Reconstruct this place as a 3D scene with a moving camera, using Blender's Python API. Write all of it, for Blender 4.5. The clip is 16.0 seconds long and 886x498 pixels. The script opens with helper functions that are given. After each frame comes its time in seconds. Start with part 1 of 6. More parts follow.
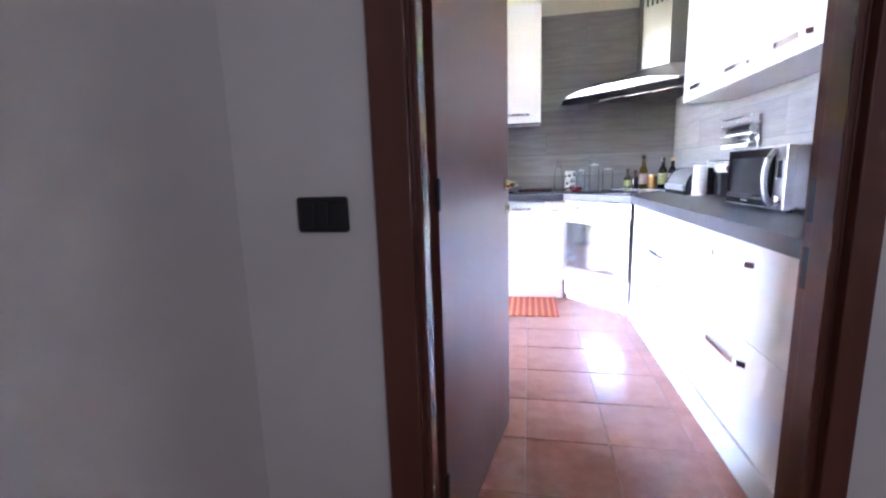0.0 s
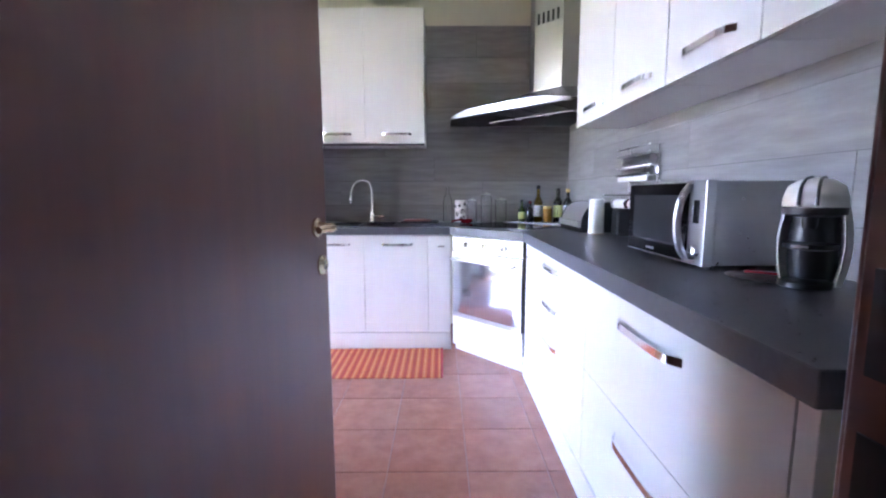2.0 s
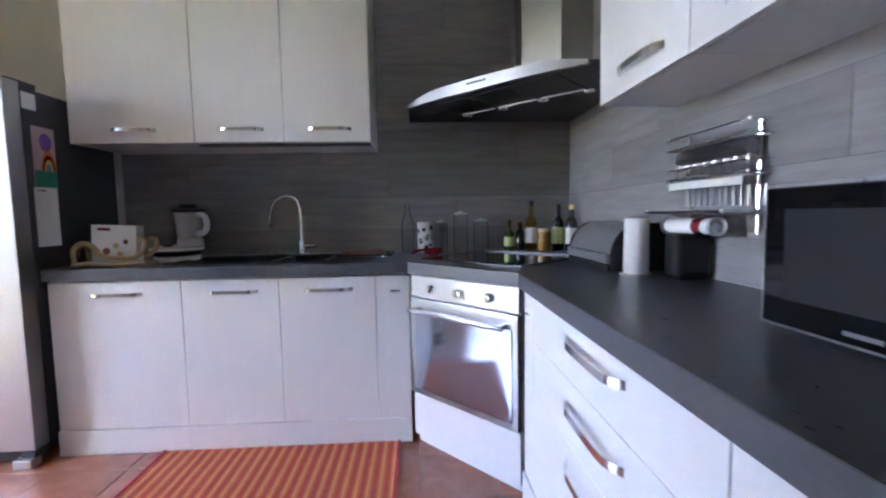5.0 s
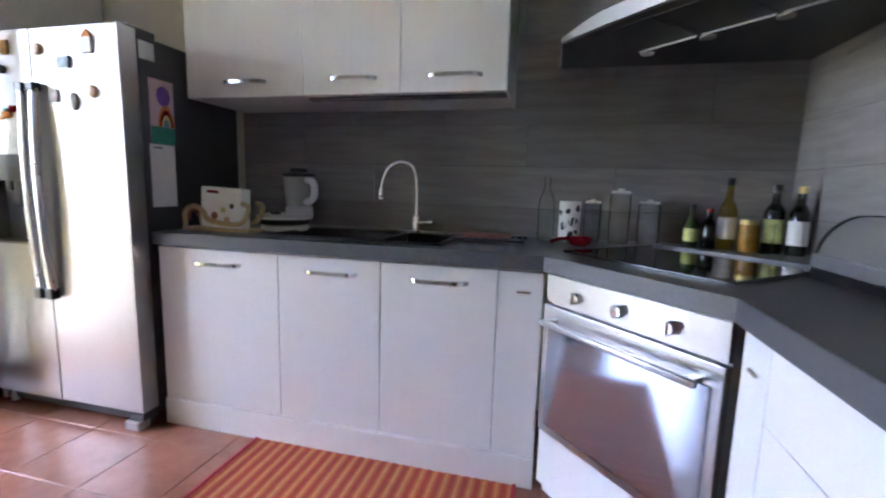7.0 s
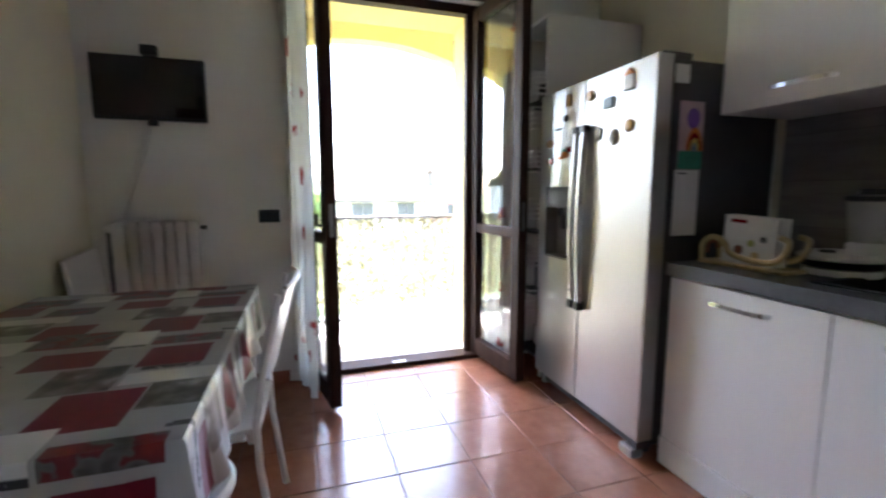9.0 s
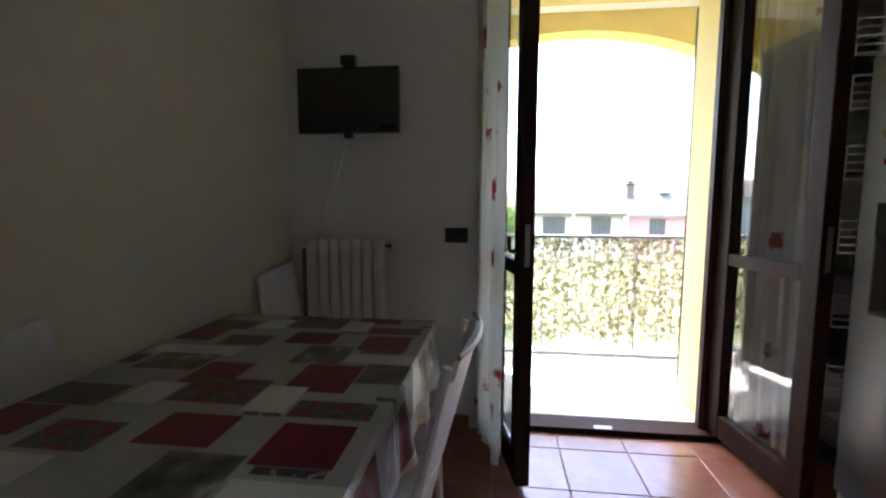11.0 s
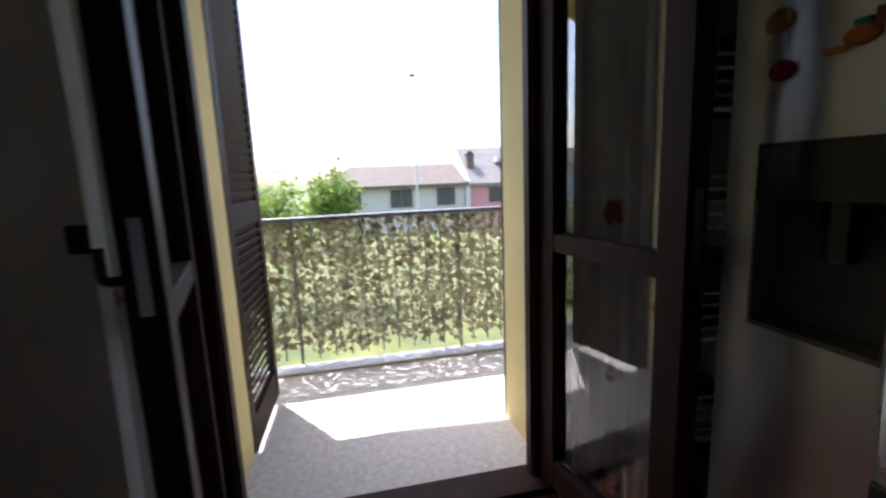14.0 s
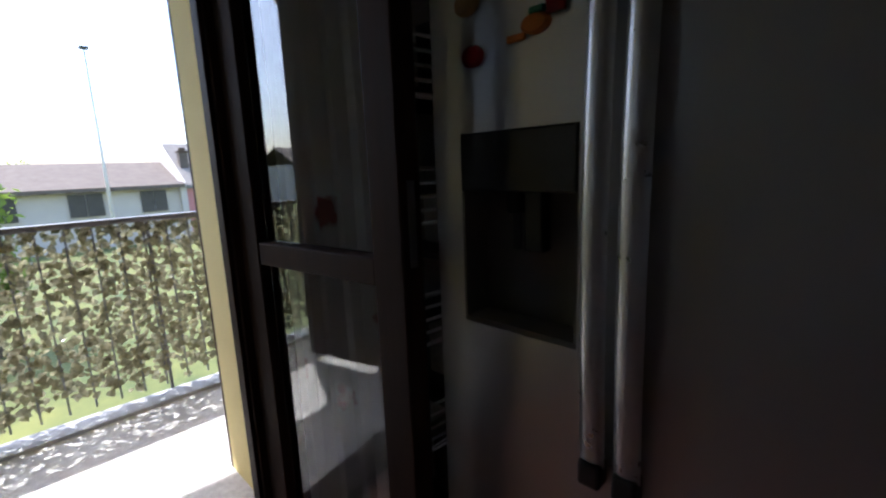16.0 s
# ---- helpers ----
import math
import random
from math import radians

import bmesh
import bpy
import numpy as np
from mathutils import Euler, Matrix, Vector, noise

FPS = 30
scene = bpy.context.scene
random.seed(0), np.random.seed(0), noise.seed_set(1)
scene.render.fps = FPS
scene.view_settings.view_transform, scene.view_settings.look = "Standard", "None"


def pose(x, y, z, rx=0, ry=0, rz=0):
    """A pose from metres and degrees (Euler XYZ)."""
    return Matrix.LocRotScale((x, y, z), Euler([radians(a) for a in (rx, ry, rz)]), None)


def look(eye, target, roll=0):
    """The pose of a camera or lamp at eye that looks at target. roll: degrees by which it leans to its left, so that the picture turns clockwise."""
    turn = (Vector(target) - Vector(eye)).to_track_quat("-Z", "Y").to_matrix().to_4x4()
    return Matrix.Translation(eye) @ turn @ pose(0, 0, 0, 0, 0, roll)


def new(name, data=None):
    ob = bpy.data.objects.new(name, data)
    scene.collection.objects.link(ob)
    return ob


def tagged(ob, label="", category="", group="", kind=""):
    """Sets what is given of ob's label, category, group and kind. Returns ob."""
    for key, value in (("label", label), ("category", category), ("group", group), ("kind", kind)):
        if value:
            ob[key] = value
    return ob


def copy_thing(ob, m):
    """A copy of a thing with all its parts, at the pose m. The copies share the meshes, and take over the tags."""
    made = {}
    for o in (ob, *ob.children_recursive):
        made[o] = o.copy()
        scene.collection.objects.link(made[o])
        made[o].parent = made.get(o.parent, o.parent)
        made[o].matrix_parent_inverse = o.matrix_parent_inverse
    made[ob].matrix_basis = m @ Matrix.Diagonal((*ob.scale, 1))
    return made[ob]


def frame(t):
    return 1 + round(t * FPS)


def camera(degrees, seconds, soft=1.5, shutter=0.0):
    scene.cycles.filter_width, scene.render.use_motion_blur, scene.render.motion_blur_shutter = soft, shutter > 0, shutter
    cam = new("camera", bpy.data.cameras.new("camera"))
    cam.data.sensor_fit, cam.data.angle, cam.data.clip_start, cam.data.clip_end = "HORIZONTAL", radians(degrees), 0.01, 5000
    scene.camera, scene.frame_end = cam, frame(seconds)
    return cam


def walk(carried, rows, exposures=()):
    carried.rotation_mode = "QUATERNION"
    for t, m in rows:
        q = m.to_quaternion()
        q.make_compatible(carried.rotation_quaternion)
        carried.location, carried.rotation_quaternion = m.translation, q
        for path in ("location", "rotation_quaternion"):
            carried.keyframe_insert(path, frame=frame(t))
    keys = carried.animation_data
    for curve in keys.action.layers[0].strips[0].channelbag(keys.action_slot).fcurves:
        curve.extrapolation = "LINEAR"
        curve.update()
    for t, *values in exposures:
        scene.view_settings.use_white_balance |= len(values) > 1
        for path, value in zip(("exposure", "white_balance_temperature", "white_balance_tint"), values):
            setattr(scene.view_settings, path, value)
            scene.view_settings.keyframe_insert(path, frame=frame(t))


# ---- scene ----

cam = camera(90.3, 16.0, soft=2.2, shutter=0.4)
PATH = [
    (0, (0.102, 0.021, 1.103), (-0.283, 1.954, 0.762), -1.8),
    (0.5, (0.201, 0.166, 1.118), (-0.135, 2.116, 0.828), -1.3),
    (1, (0.239, 0.337, 1.117), (0.067, 2.309, 0.832), -2.7),
    (1.5, (0.247, 0.532, 1.134), (0.338, 2.514, 0.883), -2.4),
    (2, (0.314, 0.707, 1.13), (0.323, 2.692, 0.884), -0.2),
    (2.5, (0.358, 0.836, 1.125), (0.343, 2.813, 0.823), -0.8),
    (3, (0.346, 1.04, 1.131), (0.627, 3.006, 0.898), -1.8),
    (3.2, (0.361, 1.102, 1.131), (0.707, 3.052, 0.855), -1.8),
    (5.3, (0.475, 1.822, 1.125), (0.44, 3.816, 0.977), -0.3),
    (5.5, (0.507, 1.889, 1.144), (0.337, 3.875, 0.979), -0.0),
    (6, (0.51, 2.027, 1.107), (0.129, 3.982, 0.925), 1.0),
    (6.5, (0.429, 2.156, 1.136), (0.085, 4.118, 0.956), 0.8),
    (7, (0.399, 2.265, 1.124), (-0.074, 4.19, 0.852), 1.6),
    (7.5, (0.403, 2.385, 1.142), (-0.445, 4.182, 0.908), 1.3),
    (8, (0.374, 2.398, 1.165), (-0.894, 3.93, 0.95), 0.4),
    (8.5, (0.317, 2.392, 1.188), (-1.311, 3.519, 0.906), 0.1),
    (9, (0.159, 2.375, 1.191), (-1.731, 2.976, 0.938), -0.1),
    (9.5, (0.05, 2.35, 1.201), (-1.912, 2.61, 0.914), -0.1),
    (9.7, (0.007, 2.345, 1.199), (-1.97, 2.424, 0.905), 0.4),
    (11.8, (-0.627, 2.455, 1.214), (-2.594, 2.173, 0.994), -0.8),
    (12, (-0.675, 2.48, 1.207), (-2.64, 2.223, 0.941), -1.8),
    (12.5, (-0.869, 2.546, 1.19), (-2.853, 2.473, 0.95), -1.2),
    (13, (-1.039, 2.605, 1.185), (-3.02, 2.67, 0.917), -1.3),
    (13.5, (-1.184, 2.737, 1.192), (-3.168, 2.914, 1.006), 0.4),
    (14, (-1.345, 2.862, 1.181), (-3.276, 3.272, 0.859), -2.3),
    (14.5, (-1.51, 2.909, 1.175), (-3.312, 3.727, 0.885), -1.0),
    (15, (-1.555, 2.971, 1.174), (-3.116, 4.172, 0.831), -1.0),
    (15.5, (-1.558, 3.058, 1.177), (-3.018, 4.38, 0.832), 0.1),
    (16, (-1.53, 3.049, 1.158), (-2.914, 4.446, 0.792), -2.2),
]

EXPOSURE = [(0.0, 7.5, 5450, 28), (0.5, 7.2, 5450, 28), (1.0, 7.1, 5400, 28), (2.0, 6.65, 5400, 28), (3.0, 6.15, 5450, 27), (5.5, 5.75, 5550, 22), (7.5, 5.73, 5750, 18), (8.0, 5.7, 5850, 15), (8.5, 5.3, 5950, 15),
            (9.0, 5.0, 6000, 15), (9.5, 4.4, 6000, 15), (12.0, 3.75, 6100, 15), (12.5, 3.38, 6050, 15), (13.5, 2.55, 6100, 17), (14.5, 1.85, 5950, 16), (16.0, 1.85, 5850, 14)]
walk(cam, [(t, look(eye, target, roll)) for t, eye, target, roll in PATH], EXPOSURE)

# ---- world and sun ----
world = bpy.data.worlds.new("sky")
scene.world = world
world.use_nodes = True
wn = world.node_tree.nodes
sky = wn.new("ShaderNodeTexSky")
sky.sky_type = "NISHITA"
sky.sun_disc = False
SUN_TRAVEL = Vector((0.415, 0.288, -0.863))
sky.sun_elevation = radians(59.7)
sky.sun_rotation = math.atan2(-SUN_TRAVEL.x, -SUN_TRAVEL.y)
sky.dust_density = 2.5
world.node_tree.links.new(sky.outputs[0], wn["Background"].inputs[0])
wn["Background"].inputs[1].default_value = 0.15
sun = new("sun", bpy.data.lights.new("sun", "SUN"))
sun.data.energy, sun.data.angle, sun.data.color = 2.2, radians(0.6), (1.0, 0.95, 0.87)
# added fill light for the hall, at an unseen made-up window
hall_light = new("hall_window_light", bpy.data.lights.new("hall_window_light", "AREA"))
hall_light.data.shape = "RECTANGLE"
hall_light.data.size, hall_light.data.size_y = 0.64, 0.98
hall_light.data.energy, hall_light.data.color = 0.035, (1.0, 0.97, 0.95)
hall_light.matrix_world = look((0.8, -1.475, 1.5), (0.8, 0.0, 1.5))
sun.matrix_world = look((0, 0, 20), Vector((0, 0, 20)) + SUN_TRAVEL)


# ---- materials ----
def nodes_of(name):
    m = bpy.data.materials.new(name)
    m.use_nodes = True
    n = m.node_tree.nodes
    return m, n, m.node_tree.links, n["Principled BSDF"]


def shade(c, k):
    return tuple(min(1.0, v * k) for v in c) + (1.0,)


def mat(name, col, rough=0.5, metal=0.0, var=0.12, scale=6.0, bump=0.0, bscale=80.0, stretch=(1, 1, 1), col2=None, rand=0.0, rvar=0.08, coat=0.0, spec=0.5):
    """A surface with variation at two scales, fine relief, and optional change from piece to piece."""
    m, n, l, b = nodes_of(name)
    tc = n.new("ShaderNodeTexCoord")
    mp = n.new("ShaderNodeMapping")
    mp.inputs["Scale"].default_value = stretch
    l.new(tc.outputs["Object"], mp.inputs[0])
    vec = mp.outputs[0]
    info = n.new("ShaderNodeObjectInfo")
    if rand:
        add = n.new("ShaderNodeVectorMath")
        add.operation = "ADD"
        mul = n.new("ShaderNodeVectorMath")
        mul.operation = "SCALE"
        mul.inputs[0].default_value = (17.0, 9.0, 23.0)
        l.new(info.outputs["Random"], mul.inputs["Scale"])
        l.new(vec, add.inputs[0])
        l.new(mul.outputs[0], add.inputs[1])
        vec = add.outputs[0]
    big = n.new("ShaderNodeTexNoise")
    big.inputs["Scale"].default_value = scale
    big.inputs["Detail"].default_value = 6
    big.inputs["Roughness"].default_value = 0.6
    l.new(vec, big.inputs["Vector"])
    ramp = n.new("ShaderNodeValToRGB")
    ramp.color_ramp.elements[0].position, ramp.color_ramp.elements[1].position = 0.3, 0.7
    ramp.color_ramp.elements[0].color = shade(col2, 1) if col2 else shade(col, 1 - var)
    ramp.color_ramp.elements[1].color = shade(col, 1 + var * 0.6)
    l.new(big.outputs[0], ramp.inputs[0])
    out = ramp.outputs[0]
    if rand:
        hsv = n.new("ShaderNodeHueSaturation")
        mr = n.new("ShaderNodeMapRange")
        mr.inputs[3].default_value, mr.inputs[4].default_value = 1 - rand, 1 + rand
        l.new(info.outputs["Random"], mr.inputs[0])
        l.new(mr.outputs[0], hsv.inputs["Value"])
        l.new(out, hsv.inputs["Color"])
        out = hsv.outputs[0]
    l.new(out, b.inputs["Base Color"])
    fine = n.new("ShaderNodeTexNoise")
    fine.inputs["Scale"].default_value = bscale
    fine.inputs["Detail"].default_value = 4
    l.new(vec, fine.inputs["Vector"])
    rr = n.new("ShaderNodeMapRange")
    rr.inputs[3].default_value, rr.inputs[4].default_value = max(0.0, rough - rvar), min(1.0, rough + rvar)
    l.new(big.outputs[0], rr.inputs[0])
    l.new(rr.outputs[0], b.inputs["Roughness"])
    if bump:
        bp = n.new("ShaderNodeBump")
        bp.inputs["Strength"].default_value = bump
        bp.inputs["Distance"].default_value = 0.004
        l.new(fine.outputs[0], bp.inputs["Height"])
        l.new(bp.outputs[0], b.inputs["Normal"])
    b.inputs["Metallic"].default_value = metal
    b.inputs["Coat Weight"].default_value = coat
    b.inputs["Specular IOR Level"].default_value = spec
    return m


def glassy(name, col=(1, 1, 1), rough=0.0, ior=1.45):
    m, n, l, b = nodes_of(name)
    b.inputs["Base Color"].default_value = (*col, 1)
    b.inputs["Transmission Weight"].default_value = 1.0
    b.inputs["Roughness"].default_value = rough
    b.inputs["IOR"].default_value = ior
    return m


M_WALL = mat("cream_wall_paint", (0.78, 0.74, 0.60), 0.85, var=0.05, scale=1.5, bump=0.12, bscale=160)
M_WALLW = mat("white_wall_paint", (0.80, 0.79, 0.75), 0.85, var=0.05, scale=1.5, bump=0.12, bscale=160)
M_CEIL = mat("ceiling_paint", (0.82, 0.81, 0.77), 0.9, var=0.03, scale=1.2, bump=0.08, bscale=140)
M_YELLOW = mat("yellow_facade_plaster", (0.74, 0.59, 0.25), 0.85, var=0.10, scale=2.0, bump=0.35, bscale=220)
M_YPALE = mat("pale_reveal_plaster", (0.80, 0.66, 0.30), 0.85, var=0.08, scale=2.0, bump=0.3, bscale=220)
M_LAC = mat("white_textured_laminate", (0.80, 0.79, 0.78), 0.40, var=0.018, scale=30, bump=0.04, bscale=120, stretch=(1, 1, 0.06))
M_LACX = mat("white_carcass_board", (0.74, 0.73, 0.72), 0.5, var=0.04, scale=5)
M_TOP = mat("anthracite_worktop", (0.070, 0.072, 0.077), 0.30, var=0.18, scale=70, bump=0.12, bscale=260)
M_STEEL = mat("brushed_steel", (0.43, 0.425, 0.42), 0.30, 1.0, var=0.03, scale=6, rvar=0.03)
M_STEELV = mat("brushed_steel_upright", (0.50, 0.495, 0.49), 0.39, 0.95, var=0.03, scale=5, stretch=(1, 1, 0.2), rvar=0.03)
M_CHROME = mat("chrome", (0.85, 0.85, 0.86), 0.14, 1.0, var=0.05, scale=10, rvar=0.04)
M_BLACK = mat("black_plastic", (0.012, 0.012, 0.013), 0.35, var=0.2, scale=20)
M_OVEN = mat("half_mirrored_oven_glass", (0.34, 0.36, 0.40), 0.08, 0.85, var=0.05, scale=10, rvar=0.02)
M_BGLASS = mat("black_ceramic_glass", (0.006, 0.006, 0.007), 0.06, var=0.2, scale=12, rvar=0.03, coat=0.5)
M_DGREY = mat("dark_grey_steel_and_shelf_shade", (0.060, 0.062, 0.066), 0.45, var=0.12, scale=8, bump=0.08, bscale=300)
M_WENGE = mat("wenge_veneer", (0.150, 0.056, 0.035), 0.38, var=0.12, scale=14, stretch=(1, 1, 0.05), bump=0.03, bscale=60, col2=(0.118, 0.044, 0.028), spec=0.5)
M_FRAME = mat("dark_walnut_window_wood", (0.042, 0.019, 0.011), 0.62, var=0.3, scale=14, stretch=(1, 1, 0.06), bump=0.1, bscale=90, col2=(0.022, 0.010, 0.007), spec=0.14)
M_TERRA = mat("terracotta_tile", (0.335, 0.150, 0.096), 0.21, var=0.10, scale=11, col2=(0.270, 0.112, 0.070), rand=0.06, rvar=0.05, spec=0.5, bump=0.05, bscale=26)
M_GROUT = mat("grout", (0.28, 0.150, 0.110), 0.9, var=0.2, scale=30, bump=0.3, bscale=200)
M_PLANK = mat("grey_wood_look_tile", (0.300, 0.287, 0.275), 0.40, var=0.15, scale=3, stretch=(1.2, 1.2, 9), bump=0.06, bscale=30, col2=(0.225, 0.213, 0.203), rand=0.11)
M_GROUTW = mat("grey_wall_joint", (0.14, 0.135, 0.13), 0.9, var=0.1, scale=30)
M_GLASS = glassy("window_glass", (0.95, 0.98, 0.97), ior=1.7)
M_JAR = glassy("jar_glass", (0.97, 0.99, 0.98), ior=1.30)
M_SILVER = mat("silver_plastic", (0.54, 0.54, 0.55), 0.30, 0.75, var=0.06, scale=20)
M_WHITEP = mat("white_plastic", (0.80, 0.79, 0.76), 0.35, var=0.04, scale=9)
M_BRASS = mat("aged_brass", (0.66, 0.54, 0.34), 0.25, 1.0, var=0.15, scale=25)
M_KERB = mat("grey_granite_kerb", (0.44, 0.44, 0.45), 0.6, var=0.15, scale=60, bump=0.1, bscale=300)
M_CONC = mat("balcony_stone_floor", (0.68, 0.66, 0.63), 0.75, var=0.10, scale=40, bump=0.15, bscale=300, col2=(0.50, 0.48, 0.46))
M_IRON = mat("grey_painted_iron", (0.20, 0.20, 0.21), 0.45, 0.3, var=0.15, scale=30)
M_BEIGE = mat("beige_lacquered_plywood", (0.42, 0.33, 0.25), 0.35, var=0.12, scale=9, stretch=(1, 1, 0.2))
M_RAD = mat("white_radiator_enamel", (0.76, 0.74, 0.70), 0.4, var=0.05, scale=6)
M_RED = mat("glossy_red_plastic", (0.22, 0.008, 0.014), 0.15, var=0.2, scale=12, coat=0.4)
M_LIDST = mat("satin_steel_lid", (0.40, 0.385, 0.37), 0.42, 0.6, var=0.06, scale=8, stretch=(1, 0.1, 1))
M_PAPER = mat("white_paper", (0.82, 0.81, 0.79), 0.8, var=0.05, scale=25, bump=0.2, bscale=150)


# blocks of the printed repeat: x and y bounds, then red, white, dark strip, photograph or flower print
PRINT = (
    (-1.855, -1.730, 1.700, 1.860, "r"), (-1.840, -1.690, 1.960, 2.115, "r"), (-1.855, -1.725, 1.310, 1.445, "r"), (-1.800, -1.690, 1.490, 1.645, "f"),
    (-1.715, -1.560, 1.800, 1.950, "p"), (-1.675, -1.590, 1.320, 1.610, "w"), (-1.650, -1.578, 1.960, 2.300, "w"), (-1.688, -1.665, 1.980, 2.110, "d"),
    (-1.600, -1.470, 1.385, 1.575, "p"), (-1.575, -1.440, 2.035, 2.300, "p"), (-1.555, -1.375, 1.870, 2.030, "r"), (-1.540, -1.390, 1.585, 1.720, "r"),
    (-1.575, -1.500, 1.200, 1.365, "r"), (-1.366, -1.346, 2.115, 2.300, "d"), (-1.400, -1.265, 1.835, 1.935, "w"), (-1.430, -1.290, 1.630, 1.830, "f"),
    (-1.330, -1.250, 1.945, 2.130, "f"), (-1.262, -1.246, 1.850, 1.935, "d"), (-1.360, -1.235, 1.290, 1.500, "f"), (-1.390, -1.270, 1.520, 1.620, "w"),
    (-1.790, -1.665, 2.180, 2.330, "f"), (-1.440, -1.375, 2.200, 2.360, "r"), (-1.330, -1.250, 2.190, 2.340, "p"))


def oilcloth():
    """A printed patchwork: plain red and white blocks, dark strips and faded photographs on pale grey."""
    m, n, l, b = nodes_of("patchwork_oilcloth")
    tc = n.new("ShaderNodeTexCoord")
    sp = n.new("ShaderNodeSeparateXYZ")
    l.new(tc.outputs["Object"], sp.inputs[0])

    def calc(op, a, c=None):
        k = n.new("ShaderNodeMath")
        k.operation = op
        for i, v in enumerate((a, c)):
            if v is None:
                continue
            if isinstance(v, (int, float)):
                k.inputs[i].default_value = v
            else:
                l.new(v, k.inputs[i])
        return k.outputs[0]

    def ramp(source, stops):
        r = n.new("ShaderNodeValToRGB")
        e = r.color_ramp.elements
        e[0].position, e[0].color = stops[0][0], (*stops[0][1], 1)
        e[1].position, e[1].color = stops[-1][0], (*stops[-1][1], 1)
        for p, c in stops[1:-1]:
            e.new(p).color = (*c, 1)
        l.new(source, r.inputs[0])
        return r.outputs[0]

    def grain(scale, detail):
        z = n.new("ShaderNodeTexNoise")
        z.inputs["Scale"].default_value, z.inputs["Detail"].default_value = scale, detail
        l.new(tc.outputs["Object"], z.inputs["Vector"])
        return z.outputs[0]
    start, period = -1.86, 0.615
    geo = n.new("ShaderNodeNewGeometry")
    side = n.new("ShaderNodeSeparateXYZ")
    l.new(geo.outputs["Normal"], side.inputs[0])
    drop = calc("MULTIPLY", sp.outputs[2], -1.0)
    east = calc("MULTIPLY", calc("GREATER_THAN", side.outputs[0], 0.6), drop)
    north = calc("MULTIPLY", calc("GREATER_THAN", side.outputs[1], 0.6), drop)
    u = calc("FLOORED_MODULO", calc("ADD", calc("ADD", sp.outputs[0], east), -1.37 - start), period)
    v = calc("ADD", calc("ADD", sp.outputs[1], north), 1.73)
    inks = {
        "r": ramp(grain(30, 2), ((0.3, (0.14, 0.003, 0.012)), (0.7, (0.175, 0.005, 0.016)))),
        "w": ramp(grain(9, 2), ((0.3, (0.60, 0.59, 0.55)), (0.7, (0.70, 0.69, 0.65)))),
        "d": ramp(grain(60, 1), ((0.60, (0.035, 0.035, 0.035)), (0.66, (0.40, 0.40, 0.38)))),
        "p": ramp(grain(13, 3), ((0.34, (0.03, 0.03, 0.024)), (0.46, (0.10, 0.092, 0.066)), (0.58, (0.18, 0.17, 0.14)), (0.70, (0.44, 0.42, 0.38)))),
        "f": ramp(grain(17, 2), ((0.40, (0.055, 0.055, 0.046)), (0.50, (0.12, 0.115, 0.10)), (0.545, (0.13, 0.008, 0.012)), (0.70, (0.21, 0.018, 0.012)))),
    }
    out = ramp(grain(7, 3), ((0.3, (0.33, 0.33, 0.31)), (0.7, (0.43, 0.425, 0.395))))
    for x0, x1, y0, y1, ink in PRINT:
        a = calc("SUBTRACT", calc("ABSOLUTE", calc("SUBTRACT", u, (x0 + x1) / 2 - start)), (x1 - x0) / 2)
        c = calc("SUBTRACT", calc("ABSOLUTE", calc("SUBTRACT", v, (y0 + y1) / 2)), (y1 - y0) / 2)
        mx = n.new("ShaderNodeMix")
        mx.data_type = "RGBA"
        l.new(calc("LESS_THAN", calc("MAXIMUM", a, c), 0.0), mx.inputs["Factor"])
        l.new(out, mx.inputs["A"])
        l.new(inks[ink], mx.inputs["B"])
        out = mx.outputs["Result"]
    l.new(out, b.inputs["Base Color"])
    b.inputs["Roughness"].default_value = 0.36
    return m


